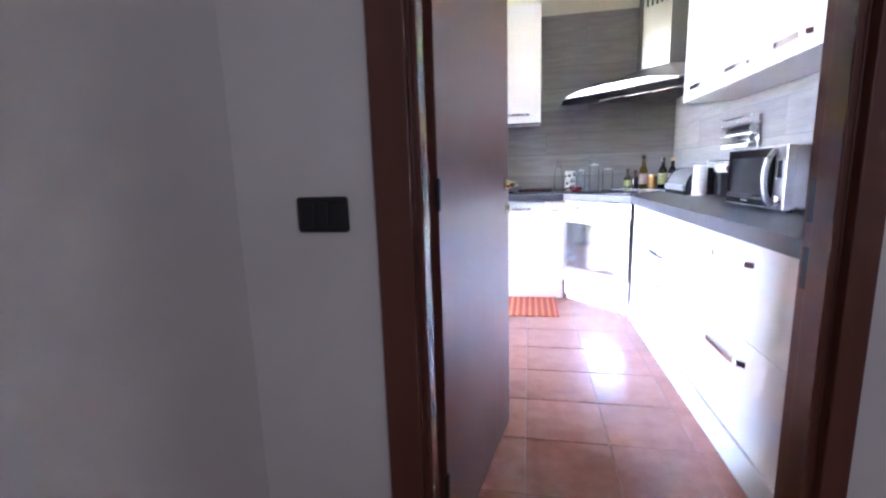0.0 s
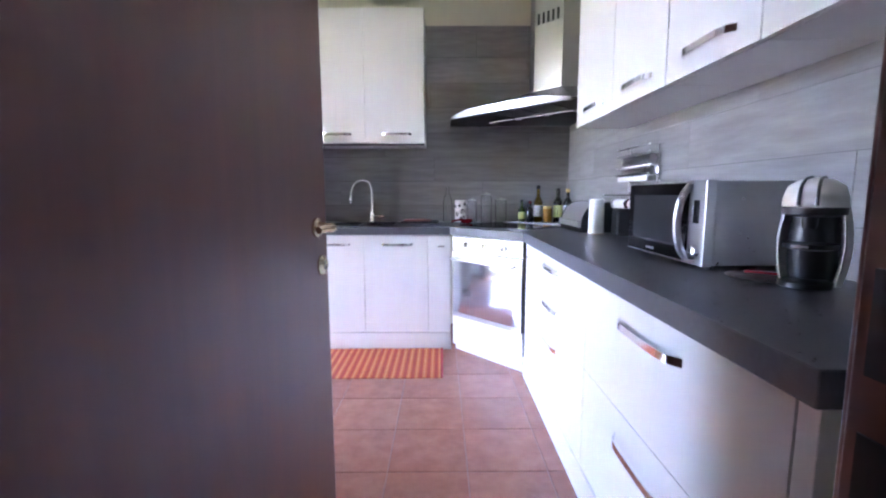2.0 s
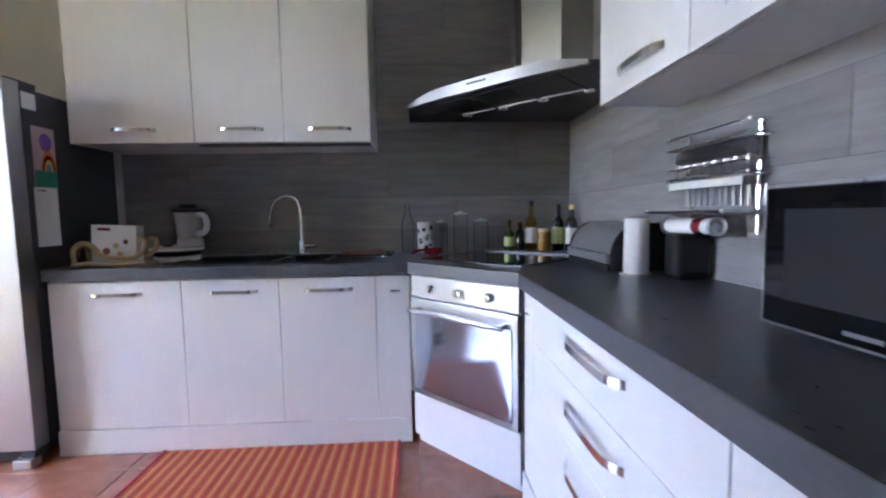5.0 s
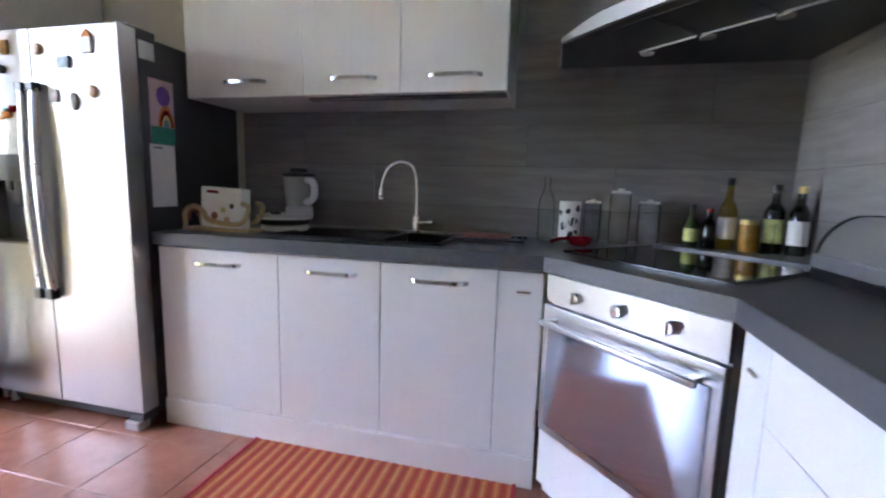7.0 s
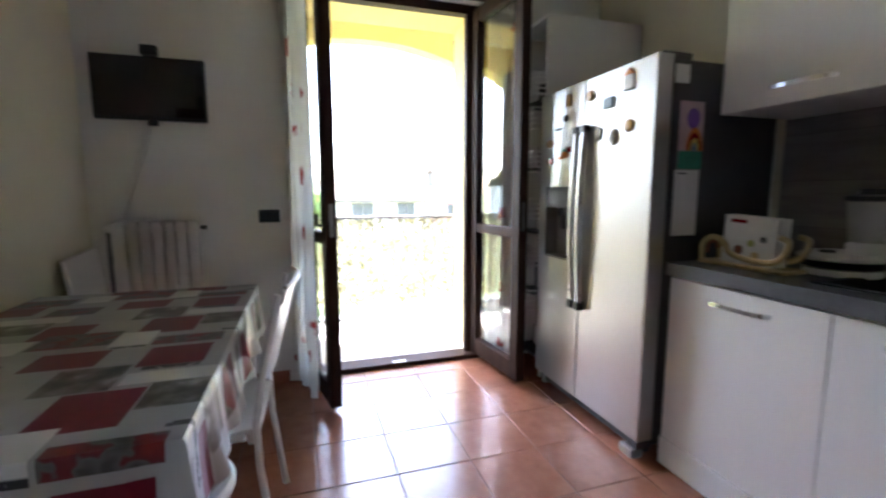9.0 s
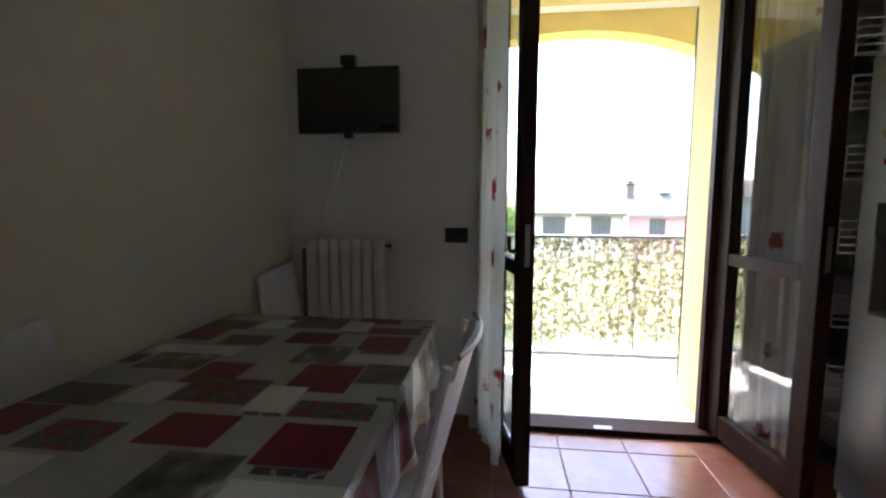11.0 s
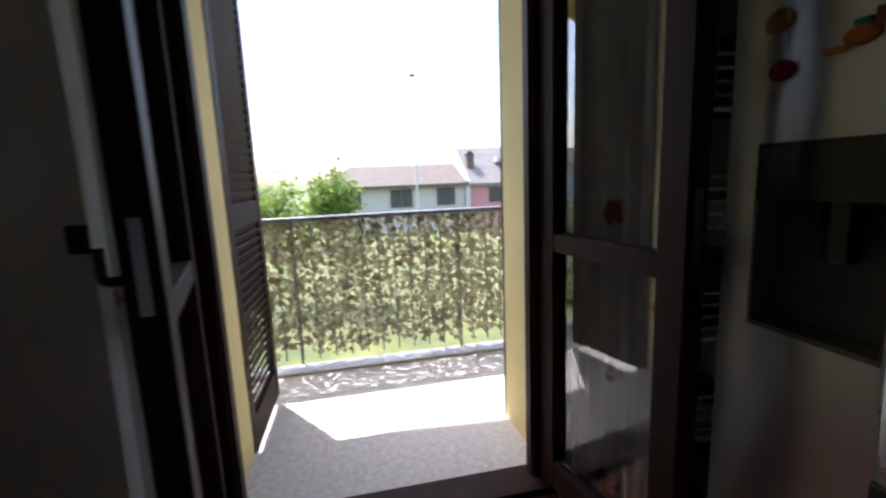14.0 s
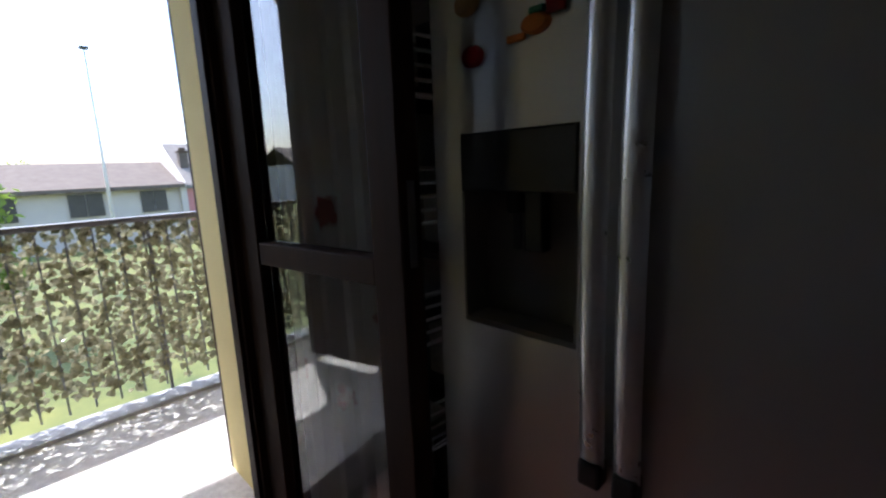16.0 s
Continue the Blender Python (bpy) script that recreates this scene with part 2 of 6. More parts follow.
M_CLOTH = oilcloth()
def striped_rug():
    """Narrow woven stripes in a regular order, each a little uneven."""
    m = mat("striped_cotton_rug", (0.5, 0.5, 0.5), 0.95, var=0.25, scale=40, bump=0.8, bscale=260)
    n, l, b = m.node_tree.nodes, m.node_tree.links, m.node_tree.nodes["Principled BSDF"]
    tone = b.inputs["Base Color"].links[0].from_socket
    tc = n.new("ShaderNodeTexCoord")
    sp = n.new("ShaderNodeSeparateXYZ")
    l.new(tc.outputs["Object"], sp.inputs[0])
    md = n.new("ShaderNodeMath")
    md.operation = "FLOORED_MODULO"
    md.inputs[1].default_value = 0.049
    l.new(sp.outputs[0], md.inputs[0])
    dv = n.new("ShaderNodeMath")
    dv.operation = "DIVIDE"
    dv.inputs[1].default_value = 0.049
    l.new(md.outputs[0], dv.inputs[0])
    rp = n.new("ShaderNodeValToRGB")
    rp.color_ramp.interpolation = "CONSTANT"
    e = rp.color_ramp.elements
    e[0].position, e[0].color = 0.0, (0.42, 0.065, 0.035, 1)
    e[1].position, e[1].color = 0.24, (0.56, 0.16, 0.045, 1)
    for p, c in ((0.42, (0.60, 0.28, 0.11)), (0.56, (0.56, 0.16, 0.045)), (0.74, (0.45, 0.085, 0.035)), (0.90, (0.34, 0.05, 0.03))):
        e.new(p).color = (*c, 1)
    l.new(dv.outputs[0], rp.inputs[0])
    mx = n.new("ShaderNodeMix")
    mx.data_type, mx.blend_type = "RGBA", "OVERLAY"
    mx.inputs["Factor"].default_value = 0.6
    l.new(rp.outputs[0], mx.inputs["A"])
    l.new(tone, mx.inputs["B"])
    l.new(mx.outputs["Result"], b.inputs["Base Color"])
    return m


M_RUG = striped_rug()
M_RUGRED = mat("red_rug_binding", (0.40, 0.03, 0.04), 0.95, var=0.2, scale=40, bump=0.8, bscale=300)
def leafy(name, col, col2, scale, gloss=0.3, through_share=0.4):
    """Leaves that let part of the sun through."""
    m = mat(name, col, gloss, var=0.3, scale=scale, col2=col2)
    n, l = m.node_tree.nodes, m.node_tree.links
    tr = n.new("ShaderNodeBsdfTranslucent")
    tr.inputs["Color"].default_value = (col[0] * 1.5, col[1] * 1.5, col[2] * 1.2, 1)
    ms = n.new("ShaderNodeMixShader")
    ms.inputs[0].default_value = through_share
    l.new(n["Principled BSDF"].outputs[0], ms.inputs[1])
    l.new(tr.outputs[0], ms.inputs[2])
    l.new(ms.outputs[0], n["Material Output"].inputs["Surface"])
    return m


# pale tone puts sunny glints into the leaf colour, dark tone the shaded gaps
M_LEAF = leafy("ivy_leaf_with_painted_glints", (0.40, 0.375, 0.285), (0.075, 0.07, 0.036), 45, 0.15, 0.22)
M_GRASS = mat("lawn_grass", (0.145, 0.150, 0.040), 0.9, var=0.3, scale=0.6, bump=0.4, bscale=8, col2=(0.055, 0.085, 0.022))
M_TREE = leafy("tree_foliage", (0.17, 0.24, 0.05), (0.10, 0.16, 0.03), 1.5, 0.5)
M_BARK = mat("bark", (0.10, 0.07, 0.05), 0.9, var=0.3, scale=12, bump=0.6, bscale=30)
M_ROOF = mat("clay_roof_tiles", (0.135, 0.110, 0.090), 0.85, var=0.25, scale=2.0, bump=0.5, bscale=10, col2=(0.110, 0.085, 0.068), rand=0.08)
M_ROOFG = mat("grey_roof_tiles", (0.22, 0.20, 0.18), 0.85, var=0.2, scale=2.0, bump=0.5, bscale=10)
M_HOUSE = mat("white_house_render", (0.56, 0.51, 0.46), 0.9, var=0.06, scale=0.7)
M_PINK = mat("pink_house_render", (0.60, 0.28, 0.28), 0.9, var=0.08, scale=0.7)
M_DARKWIN = mat("dark_far_window", (0.06, 0.055, 0.055), 0.3, var=0.2, scale=2)


# ---- building helpers ----
WORLD = {}


def thing(name, at, label, category, group="", kind=""):
    """A top-level thing: an empty at its base."""
    ob = new(name)
    ob.empty_display_size = 0.05
    ob.location = at
    WORLD[ob.name] = Matrix.Translation(at)
    return tagged(ob, label, category, group, kind)


def link(name, bm, material, smooth=False):
    me = bpy.data.meshes.new(name)
    bmesh.ops.recalc_face_normals(bm, faces=bm.faces)
    bm.to_mesh(me)
    bm.free()
    me.materials.append(material)
    if smooth:
        me.polygons.foreach_set("use_smooth", [True] * len(me.polygons))
        me.set_sharp_from_angle(angle=radians(40))
    return new(name, me)


def part(name, bm, material, parent, label="", smooth=False):
    """One mesh, given in world coordinates, as a part of a thing or of a part."""
    base = WORLD[parent.name]
    bm.transform(base.inverted())
    ob = link(name, bm, material, smooth)
    ob.parent = parent
    WORLD[ob.name] = base
    return tagged(ob, label)


def setting(name, bm, material, label, category, smooth=False):
    ob = link(name, bm, material, smooth)
    WORLD[ob.name] = Matrix.Identity(4)
    return tagged(ob, label, category, kind="structure")


def solo(name, bm, material, at, label, category, group="", kind="", smooth=False):
    """A thing of one mesh."""
    bm.transform(Matrix.Translation(at).inverted())
    ob = link(name, bm, material, smooth)
    ob.location = at
    WORLD[ob.name] = Matrix.Translation(at)
    return tagged(ob, label, category, group, kind)


def box(x0, x1, y0, y1, z0, z1, bev=0.0, bm=None, turn=None, seg=2):
    tmp = bmesh.new()
    bmesh.ops.create_cube(tmp, size=1)
    bmesh.ops.transform(tmp, matrix=Matrix.Translation(((x0 + x1) / 2, (y0 + y1) / 2, (z0 + z1) / 2)) @ Matrix.Diagonal((abs(x1 - x0), abs(y1 - y0), abs(z1 - z0), 1)), verts=tmp.verts)
    if bev:
        bmesh.ops.bevel(tmp, geom=tmp.edges[:], offset=bev, segments=seg, profile=0.5, affect="EDGES")
    if turn is not None:
        tmp.transform(turn)
    return merge(bm, tmp)


def merge(bm, tmp):
    if bm is None:
        return tmp
    me = bpy.data.meshes.new("t")
    tmp.to_mesh(me)
    tmp.free()
    bm.from_mesh(me)
    bpy.data.meshes.remove(me)
    return bm


def boxes(rows, bev=0.0):
    bm = bmesh.new()
    for r in rows:
        box(*r, bev=bev, bm=bm)
    return bm


def prism(points, z0, z1, bm=None, bev=0.0):
    """An upright block over a plan outline."""
    tmp = bmesh.new()
    low = [tmp.verts.new((x, y, z0)) for x, y in points]
    high = [tmp.verts.new((x, y, z1)) for x, y in points]
    tmp.faces.new(low[::-1])
    tmp.faces.new(high)
    for i in range(len(points)):
        j = (i + 1) % len(points)
        tmp.faces.new((low[i], low[j], high[j], high[i]))
    if bev:
        bmesh.ops.bevel(tmp, geom=tmp.edges[:], offset=bev, segments=2, profile=0.5, affect="EDGES")
    return merge(bm, tmp)


def lathe(profile, at, bm=None, n=20, turn=None):
    """A turned body from (radius, height) pairs."""
    tmp = bmesh.new()
    rings = []
    for r, z in profile:
        rings.append([tmp.verts.new((max(r, 1e-4) * math.cos(2 * math.pi * k / n), max(r, 1e-4) * math.sin(2 * math.pi * k / n), z)) for k in range(n)])
    for a, b in zip(rings, rings[1:]):
        for k in range(n):
            tmp.faces.new((a[k], a[(k + 1) % n], b[(k + 1) % n], b[k]))
    tmp.faces.new(rings[0][::-1])
    tmp.faces.new(rings[-1])
    if turn is not None:
        tmp.transform(turn)
    tmp.transform(Matrix.Translation(at))
    return merge(bm, tmp)


def tube(points, r, bm=None, n=8, smooth_path=0):
    """A round bar along a path."""
    tmp = bmesh.new()
    pts = [Vector(p) for p in points]
    for _ in range(smooth_path):
        nxt = [pts[0]]
        for a, b in zip(pts, pts[1:]):
            nxt += [a.lerp(b, 0.25), a.lerp(b, 0.75)]
        pts = nxt + [pts[-1]]
    rings = []
    side = None
    for i, p in enumerate(pts):
        d = (pts[min(i + 1, len(pts) - 1)] - pts[max(i - 1, 0)]).normalized()
        if side is None:
            side = d.orthogonal().normalized()
        side = (side - d * side.dot(d)).normalized()
        up = d.cross(side)
        rings.append([tmp.verts.new(p + r * (math.cos(2 * math.pi * k / n) * side + math.sin(2 * math.pi * k / n) * up)) for k in range(n)])
    for a, b in zip(rings, rings[1:]):
        for k in range(n):
            tmp.faces.new((a[k], a[(k + 1) % n], b[(k + 1) % n], b[k]))
    tmp.faces.new(rings[0][::-1])
    tmp.faces.new(rings[-1])
    return merge(bm, tmp)


def arch_handle(length, rise=0.028, width=0.016, bm=None):
    """A flat bowed strap handle along x, feet at y=0, bow towards -y."""
    tmp = bmesh.new()
    rows = []
    n = 14
    for i in range(n + 1):
        u = i / n
        x = (u - 0.5) * length
        y = -rise * (1 - (2 * u - 1) ** 6) - 0.001
        t = 0.004
        rows.append([tmp.verts.new(v) for v in ((x, y, -width / 2), (x, y, width / 2), (x, y + t, width / 2), (x, y + t, -width / 2))])
    for a, b in zip(rows, rows[1:]):
        for k in range(4):
            tmp.faces.new((a[k], a[(k + 1) % 4], b[(k + 1) % 4], b[k]))
    tmp.faces.new(rows[0])
    tmp.faces.new(rows[-1][::-1])
    return merge(bm, tmp)


NORTH, EAST, WEST, SOUTH, TOP = 4.48, 1.40, -2.70, 1.07, 2.75
WEST_OUT = -3.27
DOOR_Y0, DOOR_Y1, DOOR_H = 2.34, 3.57, 2.44
BAL_Z = -0.09

# ---- structure ----
setting("floor_base", boxes([(-2.72, EAST + 0.1, 1.0, NORTH + 0.1, -0.25, -0.0035)]), M_GROUT, "terracotta tiled kitchen floor with brown grout joints", "floor")
setting("hall_floor", boxes([(-0.75, 1.7, -1.5, 1.0, -0.25, -0.001)]), M_TERRA, "terracotta floor of the dark hallway", "floor")
setting("wall_north", boxes([(WEST_OUT, EAST + 0.15, NORTH, NORTH + 0.2, -0.25, TOP + 0.2)]), M_WALL, "cream painted kitchen wall above grey tiles", "wall")
setting("wall_east", boxes([(EAST, EAST + 0.2, 0.95, NORTH, -0.25, TOP + 0.2)]), M_WALL, "cream painted kitchen wall behind wall cabinets", "wall")
JL, JR, DH = -0.165, 0.692, 2.10
setting("wall_south", boxes([(-0.62, JL, 0.95, SOUTH, -0.25, TOP + 0.2), (JR, EAST, 0.95, SOUTH, -0.25, TOP + 0.2), (JL, JR, 0.95, SOUTH, DH, TOP + 0.2)]), M_WALLW, "white painted wall with the kitchen doorway", "wall")
setting("wall_dining", boxes([(WEST_OUT, -0.62, 0.95, 1.275, -0.25, TOP + 0.2)]), M_WALL, "cream painted wall beside the dining table", "wall")
setting("wall_west", boxes([(WEST_OUT, WEST, 1.275, DOOR_Y0, -0.25, TOP + 0.2), (WEST_OUT, WEST, DOOR_Y1, NORTH, -0.25, TOP + 0.2), (WEST_OUT, WEST, DOOR_Y0, DOOR_Y1, DOOR_H, TOP + 0.2), (WEST_OUT, WEST, DOOR_Y0, DOOR_Y1, -0.25, -0.012)]), M_WALLW, "white painted wall around the balcony door", "wall")
setting("ceiling", boxes([(WEST_OUT, EAST + 0.2, 0.95, NORTH + 0.2, TOP, TOP + 0.2)]), M_CEIL, "plain white painted ceiling", "ceiling")
# hallway shell; the window behind the walker is added to hold the fill light
setting("hall_wall_west", boxes([(-0.75, -0.572, -1.5, 0.95, -0.25, TOP)]), M_WALLW, "white painted hallway wall", "wall")
setting("hall_wall_east", boxes([(1.55, 1.7, -1.5, 0.95, -0.25, TOP)]), M_WALLW, "white painted hallway wall", "wall")
setting("hall_wall_south", boxes([(-0.75, 1.7, -1.65, -1.5, -0.25, TOP)]), M_WALLW, "white painted hallway wall behind the added window", "wall")
hall_window = setting("hall_window", boxes([(0.42, 0.47, -1.5, -1.46, 0.95, 2.05), (1.13, 1.18, -1.5, -1.46, 0.95, 2.05), (0.47, 1.13, -1.5, -1.46, 0.95, 1.0), (0.47, 1.13, -1.5, -1.46, 2.0, 2.05)], 0.004), M_FRAME, "dark wooden frame of an added, unseen hallway window", "window")
part("pane", boxes([(0.47, 1.13, -1.498, -1.49, 1.0, 2.0)]), M_WHITEP, hall_window, "plain white pane behind the added hall light")
setting("hall_ceiling", boxes([(-0.75, 1.7, -1.65, 0.95, TOP - 0.05, TOP + 0.2)]), M_CEIL, "white hallway ceiling", "ceiling")
setting("baseboard_dining", boxes([(-2.68, -0.62, 1.275, 1.287, 0.0, 0.075)], 0.003), M_TERRA, "terracotta skirting tile along the wall", "baseboard")
setting("baseboard_west", boxes([(WEST, WEST + 0.012, 1.29, 2.26, 0.0, 0.075)], 0.003), M_TERRA, "terracotta skirting tile along the wall", "baseboard")

# ---- loggia outside ----
setting("balcony_floor", boxes([(-4.412, WEST_OUT + 0.01, -1.0, 6.2, -0.35, BAL_Z), (-3.29, -2.84, DOOR_Y0 + 0.006, DOOR_Y1 - 0.006, -0.2, -0.004)]), M_CONC, "pale grey stone balcony floor", "floor")
setting("balcony_kerb", boxes([(-4.412, -4.26, -1.0, 6.2, BAL_Z, BAL_Z + 0.02)], 0.004), M_KERB, "raised grey stone kerb under the railing", "kerb")
setting("balcony_door_reveal", boxes([(WEST_OUT - 0.012, -2.86, DOOR_Y1 - 0.004, DOOR_Y1 + 0.05, BAL_Z, DOOR_H + 0.05), (WEST_OUT - 0.012, -2.86, DOOR_Y0 - 0.05, DOOR_Y0 + 0.040, BAL_Z, DOOR_H + 0.05)]), M_YPALE, "pale yellow plastered reveal of the balcony door", "reveal")
setting("facade", boxes([(WEST_OUT - 0.02, WEST_OUT, -1.0, DOOR_Y0 - 0.05, -0.3, 3.3), (WEST_OUT - 0.02, WEST_OUT, DOOR_Y1 + 0.05, 6.2, -0.3, 3.3), (WEST_OUT - 0.02, -2.86, DOOR_Y0 - 0.05, DOOR_Y1 + 0.05, DOOR_H - 0.012, 3.3)]), M_YELLOW, "yellow plastered house wall", "wall")
setting("loggia_ceiling", boxes([(-4.30, WEST_OUT, -1.0, 6.2, 2.80, 3.3)]), M_CEIL, "pale plastered loggia ceiling", "ceiling")


def arch_wall():
    """The outer wall of the loggia with a wide flat arch."""
    bm = bmesh.new()
    yc, half, crown = 3.05, 1.75, 2.65
    n = 40
    pts = []
    for i in range(n + 1):
        y = yc - half + 2 * half * i / n
        d = abs(y - yc) / half
        pts.append((y, crown - 1.05 * (1 - math.sqrt(max(0.0, 1 - d * d)))))
    x0, x1 = -4.51, -4.30
    for (ya, za), (yb, zb) in zip(pts, pts[1:]):
        v = [bm.verts.new(p) for p in ((x0, ya, za), (x0, yb, zb), (x0, yb, 3.3), (x0, ya, 3.3), (x1, ya, za), (x1, yb, zb), (x1, yb, 3.3), (x1, ya, 3.3))]
        for f in ((0, 1, 2, 3), (7, 6, 5, 4), (0, 4, 5, 1), (3, 2, 6, 7)):
            bm.faces.new([v[k] for k in f])
    bmesh.ops.remove_doubles(bm, verts=bm.verts, dist=1e-5)
    box(x0, x1, -1.0, yc - half, -0.35, 3.3, bm=bm)
    box(x0, x1, yc + half, 6.2, -0.35, 3.3, bm=bm)
    return bm


setting("loggia_arch", arch_wall(), M_YELLOW, "yellow plastered loggia arch", "arch")
setting("loggia_end_walls", boxes([(-4.51, WEST_OUT, -1.15, -1.0, -0.35, 3.3), (-4.51, WEST_OUT, 6.2, 6.35, -0.35, 3.3)]), M_YELLOW, "yellow plastered end wall of the loggia", "wall")
setting("roof_cover", boxes([(-4.53, 2.2, -2.0, 6.6, 3.3, 3.5)]), M_ROOF, "roof slab over the flat", "roof")

# ---- interior door ----
door_frame = setting("door_frame", boxes([
    (JL - 0.06, JL + 0.022, 0.925, 0.95, 0.0, DH + 0.06), (JR - 0.022, JR + 0.025, 0.925, 0.95, 0.0, DH + 0.06), (JL - 0.06, JR + 0.025, 0.923, 0.95, DH - 0.022, DH + 0.06),
    (JL, JL + 0.026, 0.95, SOUTH, 0.0, DH), (JR - 0.026, JR, 0.95, SOUTH, 0.0, DH), (JL + 0.026, JR - 0.026, 0.95, SOUTH, DH - 0.026, DH),
    (JL + 0.026, JL + 0.040, 0.95, 1.015, 0.0, DH - 0.026), (JR - 0.040, JR - 0.026, 0.95, 1.015, 0.0, DH - 0.026),
    (JL - 0.06, JL + 0.018, SOUTH, SOUTH + 0.012, 0.0, DH + 0.06), (JR - 0.018, JR + 0.05, SOUTH, SOUTH + 0.012, 0.0, DH + 0.06), (JL - 0.06, JR + 0.05, SOUTH, SOUTH + 0.014, DH - 0.018, DH + 0.06)], 0.003), M_WENGE, "dark wenge door frame with casings", "door frame")
part("strike_plate", boxes([(JR - 0.0285, JR - 0.0255, 1.025, 1.055, 0.98, 1.07), (JR - 0.0285, JR - 0.0255, 1.025, 1.055, 0.84, 0.93)]), M_BLACK, door_frame, "dark metal strike plate")

LEAF_A = math.degrees(math.atan2(0.775, 0.135))
leaf_m = pose(-0.118, 1.078, 0.0, 0, 0, LEAF_A)
door_leaf = thing("door", (-0.118, 1.078, 0.0), "open dark wenge flush door with brass handle", "door")


def leaf_box(*r, bev=0.002):
    return box(*r, bev=bev, turn=leaf_m)


part("door_leaf", leaf_box(0.004, 0.785, 0.0, 0.042, 0.008, DH - 0.03), M_WENGE, door_leaf)
for side, s in (("front", -1), ("back", 1)):
    y0 = 0.0 if s < 0 else 0.042
    rose = lathe([(0.024, 0), (0.024, 0.006), (0.016, 0.009), (0.011, 0.030), (0.011, 0.045)], (0, 0, 0), turn=pose(0, 0, 0, 90 * (1 if s < 0 else -1)))
    rose.transform(leaf_m @ pose(0.725, y0, 1.05))
    h = part("door_handle", rose, M_BRASS, door_leaf, "polished brass lever handle", True)
    lev = tube([(0.725, y0 + s * 0.045, 1.05), (0.70, y0 + s * 0.052, 1.05), (0.665, y0 + s * 0.050, 1.053), (0.640, y0 + s * 0.047, 1.05)], 0.0085, n=10, smooth_path=2)
    lev.transform(leaf_m)
    part("lever", lev, M_BRASS, h, "", True)
    key = lathe([(0.026, 0), (0.026, 0.005), (0.020, 0.009), (0.001, 0.009)], (0, 0, 0), turn=pose(0, 0, 0, 90 * (1 if s < 0 else -1)))
    key.transform(leaf_m @ pose(0.748, y0, 0.953))
    k = part("keyhole_rosette", key, M_BRASS, door_leaf, "brass keyhole rosette", True)
    hole = box(0.745, 0.751, y0 + s * 0.0085, y0 + s * 0.0102, 0.943, 0.965, turn=leaf_m)
    part("keyhole", hole, M_BLACK, k)
for z in (0.25, 1.05, 1.85):
    hg = lathe([(0.006, -0.04), (0.007, 0.04)], (0, 0, 0), n=12)
    hg.transform(leaf_m @ pose(0.0, -0.002, z))
    part("hinge", hg, M_BLACK, door_leaf, "dark metal hinge", True)

# hallway switch
sw = thing("light_switch", (-0.355, 0.95, 1.018), "black three-module light switch plate on the wall", "light switch")
part("plate", box(-0.417, -0.294, 0.938, 0.95, 0.978, 1.058, 0.008, seg=3), M_BLACK, sw)
for i in range(3):
    part("rocker", box(-0.405 + i * 0.034, -0.373 + i * 0.034, 0.934, 0.940, 0.990, 1.046, 0.002), M_BLACK, sw)

# ---- kitchen units ----
FRONT_N, FRONT_E = 3.850, 0.830


def handle_n(parent, x0, x1, y, z, label="polished chrome bow handle"):
    bm = arch_handle(x1 - x0)
    bm.transform(pose((x0 + x1) / 2, y, z))
    return part("handle", bm, M_CHROME, parent, label, True)


def handle_e(parent, y0, y1, x, z, label="polished chrome bow handle"):
    bm = arch_handle(y1 - y0, rise=0.030, width=0.020)
    bm.transform(pose(x, (y0 + y1) / 2, z, 0, 0, -90))
    return part("handle", bm, M_CHROME, parent, label, True)


for x0, x1, h0, h1 in ((-1.300, -0.695, -1.116, -0.873), (-0.695, -0.240, -0.572, -0.340), (-0.240, 0.220, -0.120, 0.111)):
    u = thing("base_cabinet", ((x0 + x1) / 2, 4.15, 0), "white textured laminate base cabinet under the worktop", "cabinet", "sink run base cabinets")
    part("body", boxes([(x0 + 0.001, x1 - 0.001, FRONT_N + 0.022, NORTH - 0.01, 0.10, 0.843)]), M_LACX, u)
    d = part("cabinet_door", box(x0 + 0.002, x1 - 0.002, FRONT_N, FRONT_N + 0.020, 0.125, 0.835, 0.0015), M_LAC, u)
    handle_n(d, h0, h1, FRONT_N, 0.775)
u = thing("filler_panel", (0.30, 4.0, 0), "narrow white laminate filler panel with a small knob", "cabinet panel")
part("panel", box(0.222, 0.383, FRONT_N, FRONT_N + 0.02, 0.125, 0.835, 0.0015), M_LAC, u)
part("carcass", boxes([(0.224, 0.37, FRONT_N + 0.022, NORTH - 0.01, 0.10, 0.843)]), M_LACX, u)
part("pull", box(0.29, 0.34, FRONT_N - 0.012, FRONT_N, 0.757, 0.767, 0.003), M_CHROME, u)
setting("plinth_north", boxes([(-1.30, 0.384, 3.841, 3.878, 0.0, 0.122)], 0.002), M_LAC, "white laminate plinth below the base cabinets", "plinth")
setting("plinth_east", boxes([(0.822, 0.860, 1.31, 3.352, 0.0, 0.122)], 0.002), M_LAC, "white laminate plinth below the drawers", "plinth")

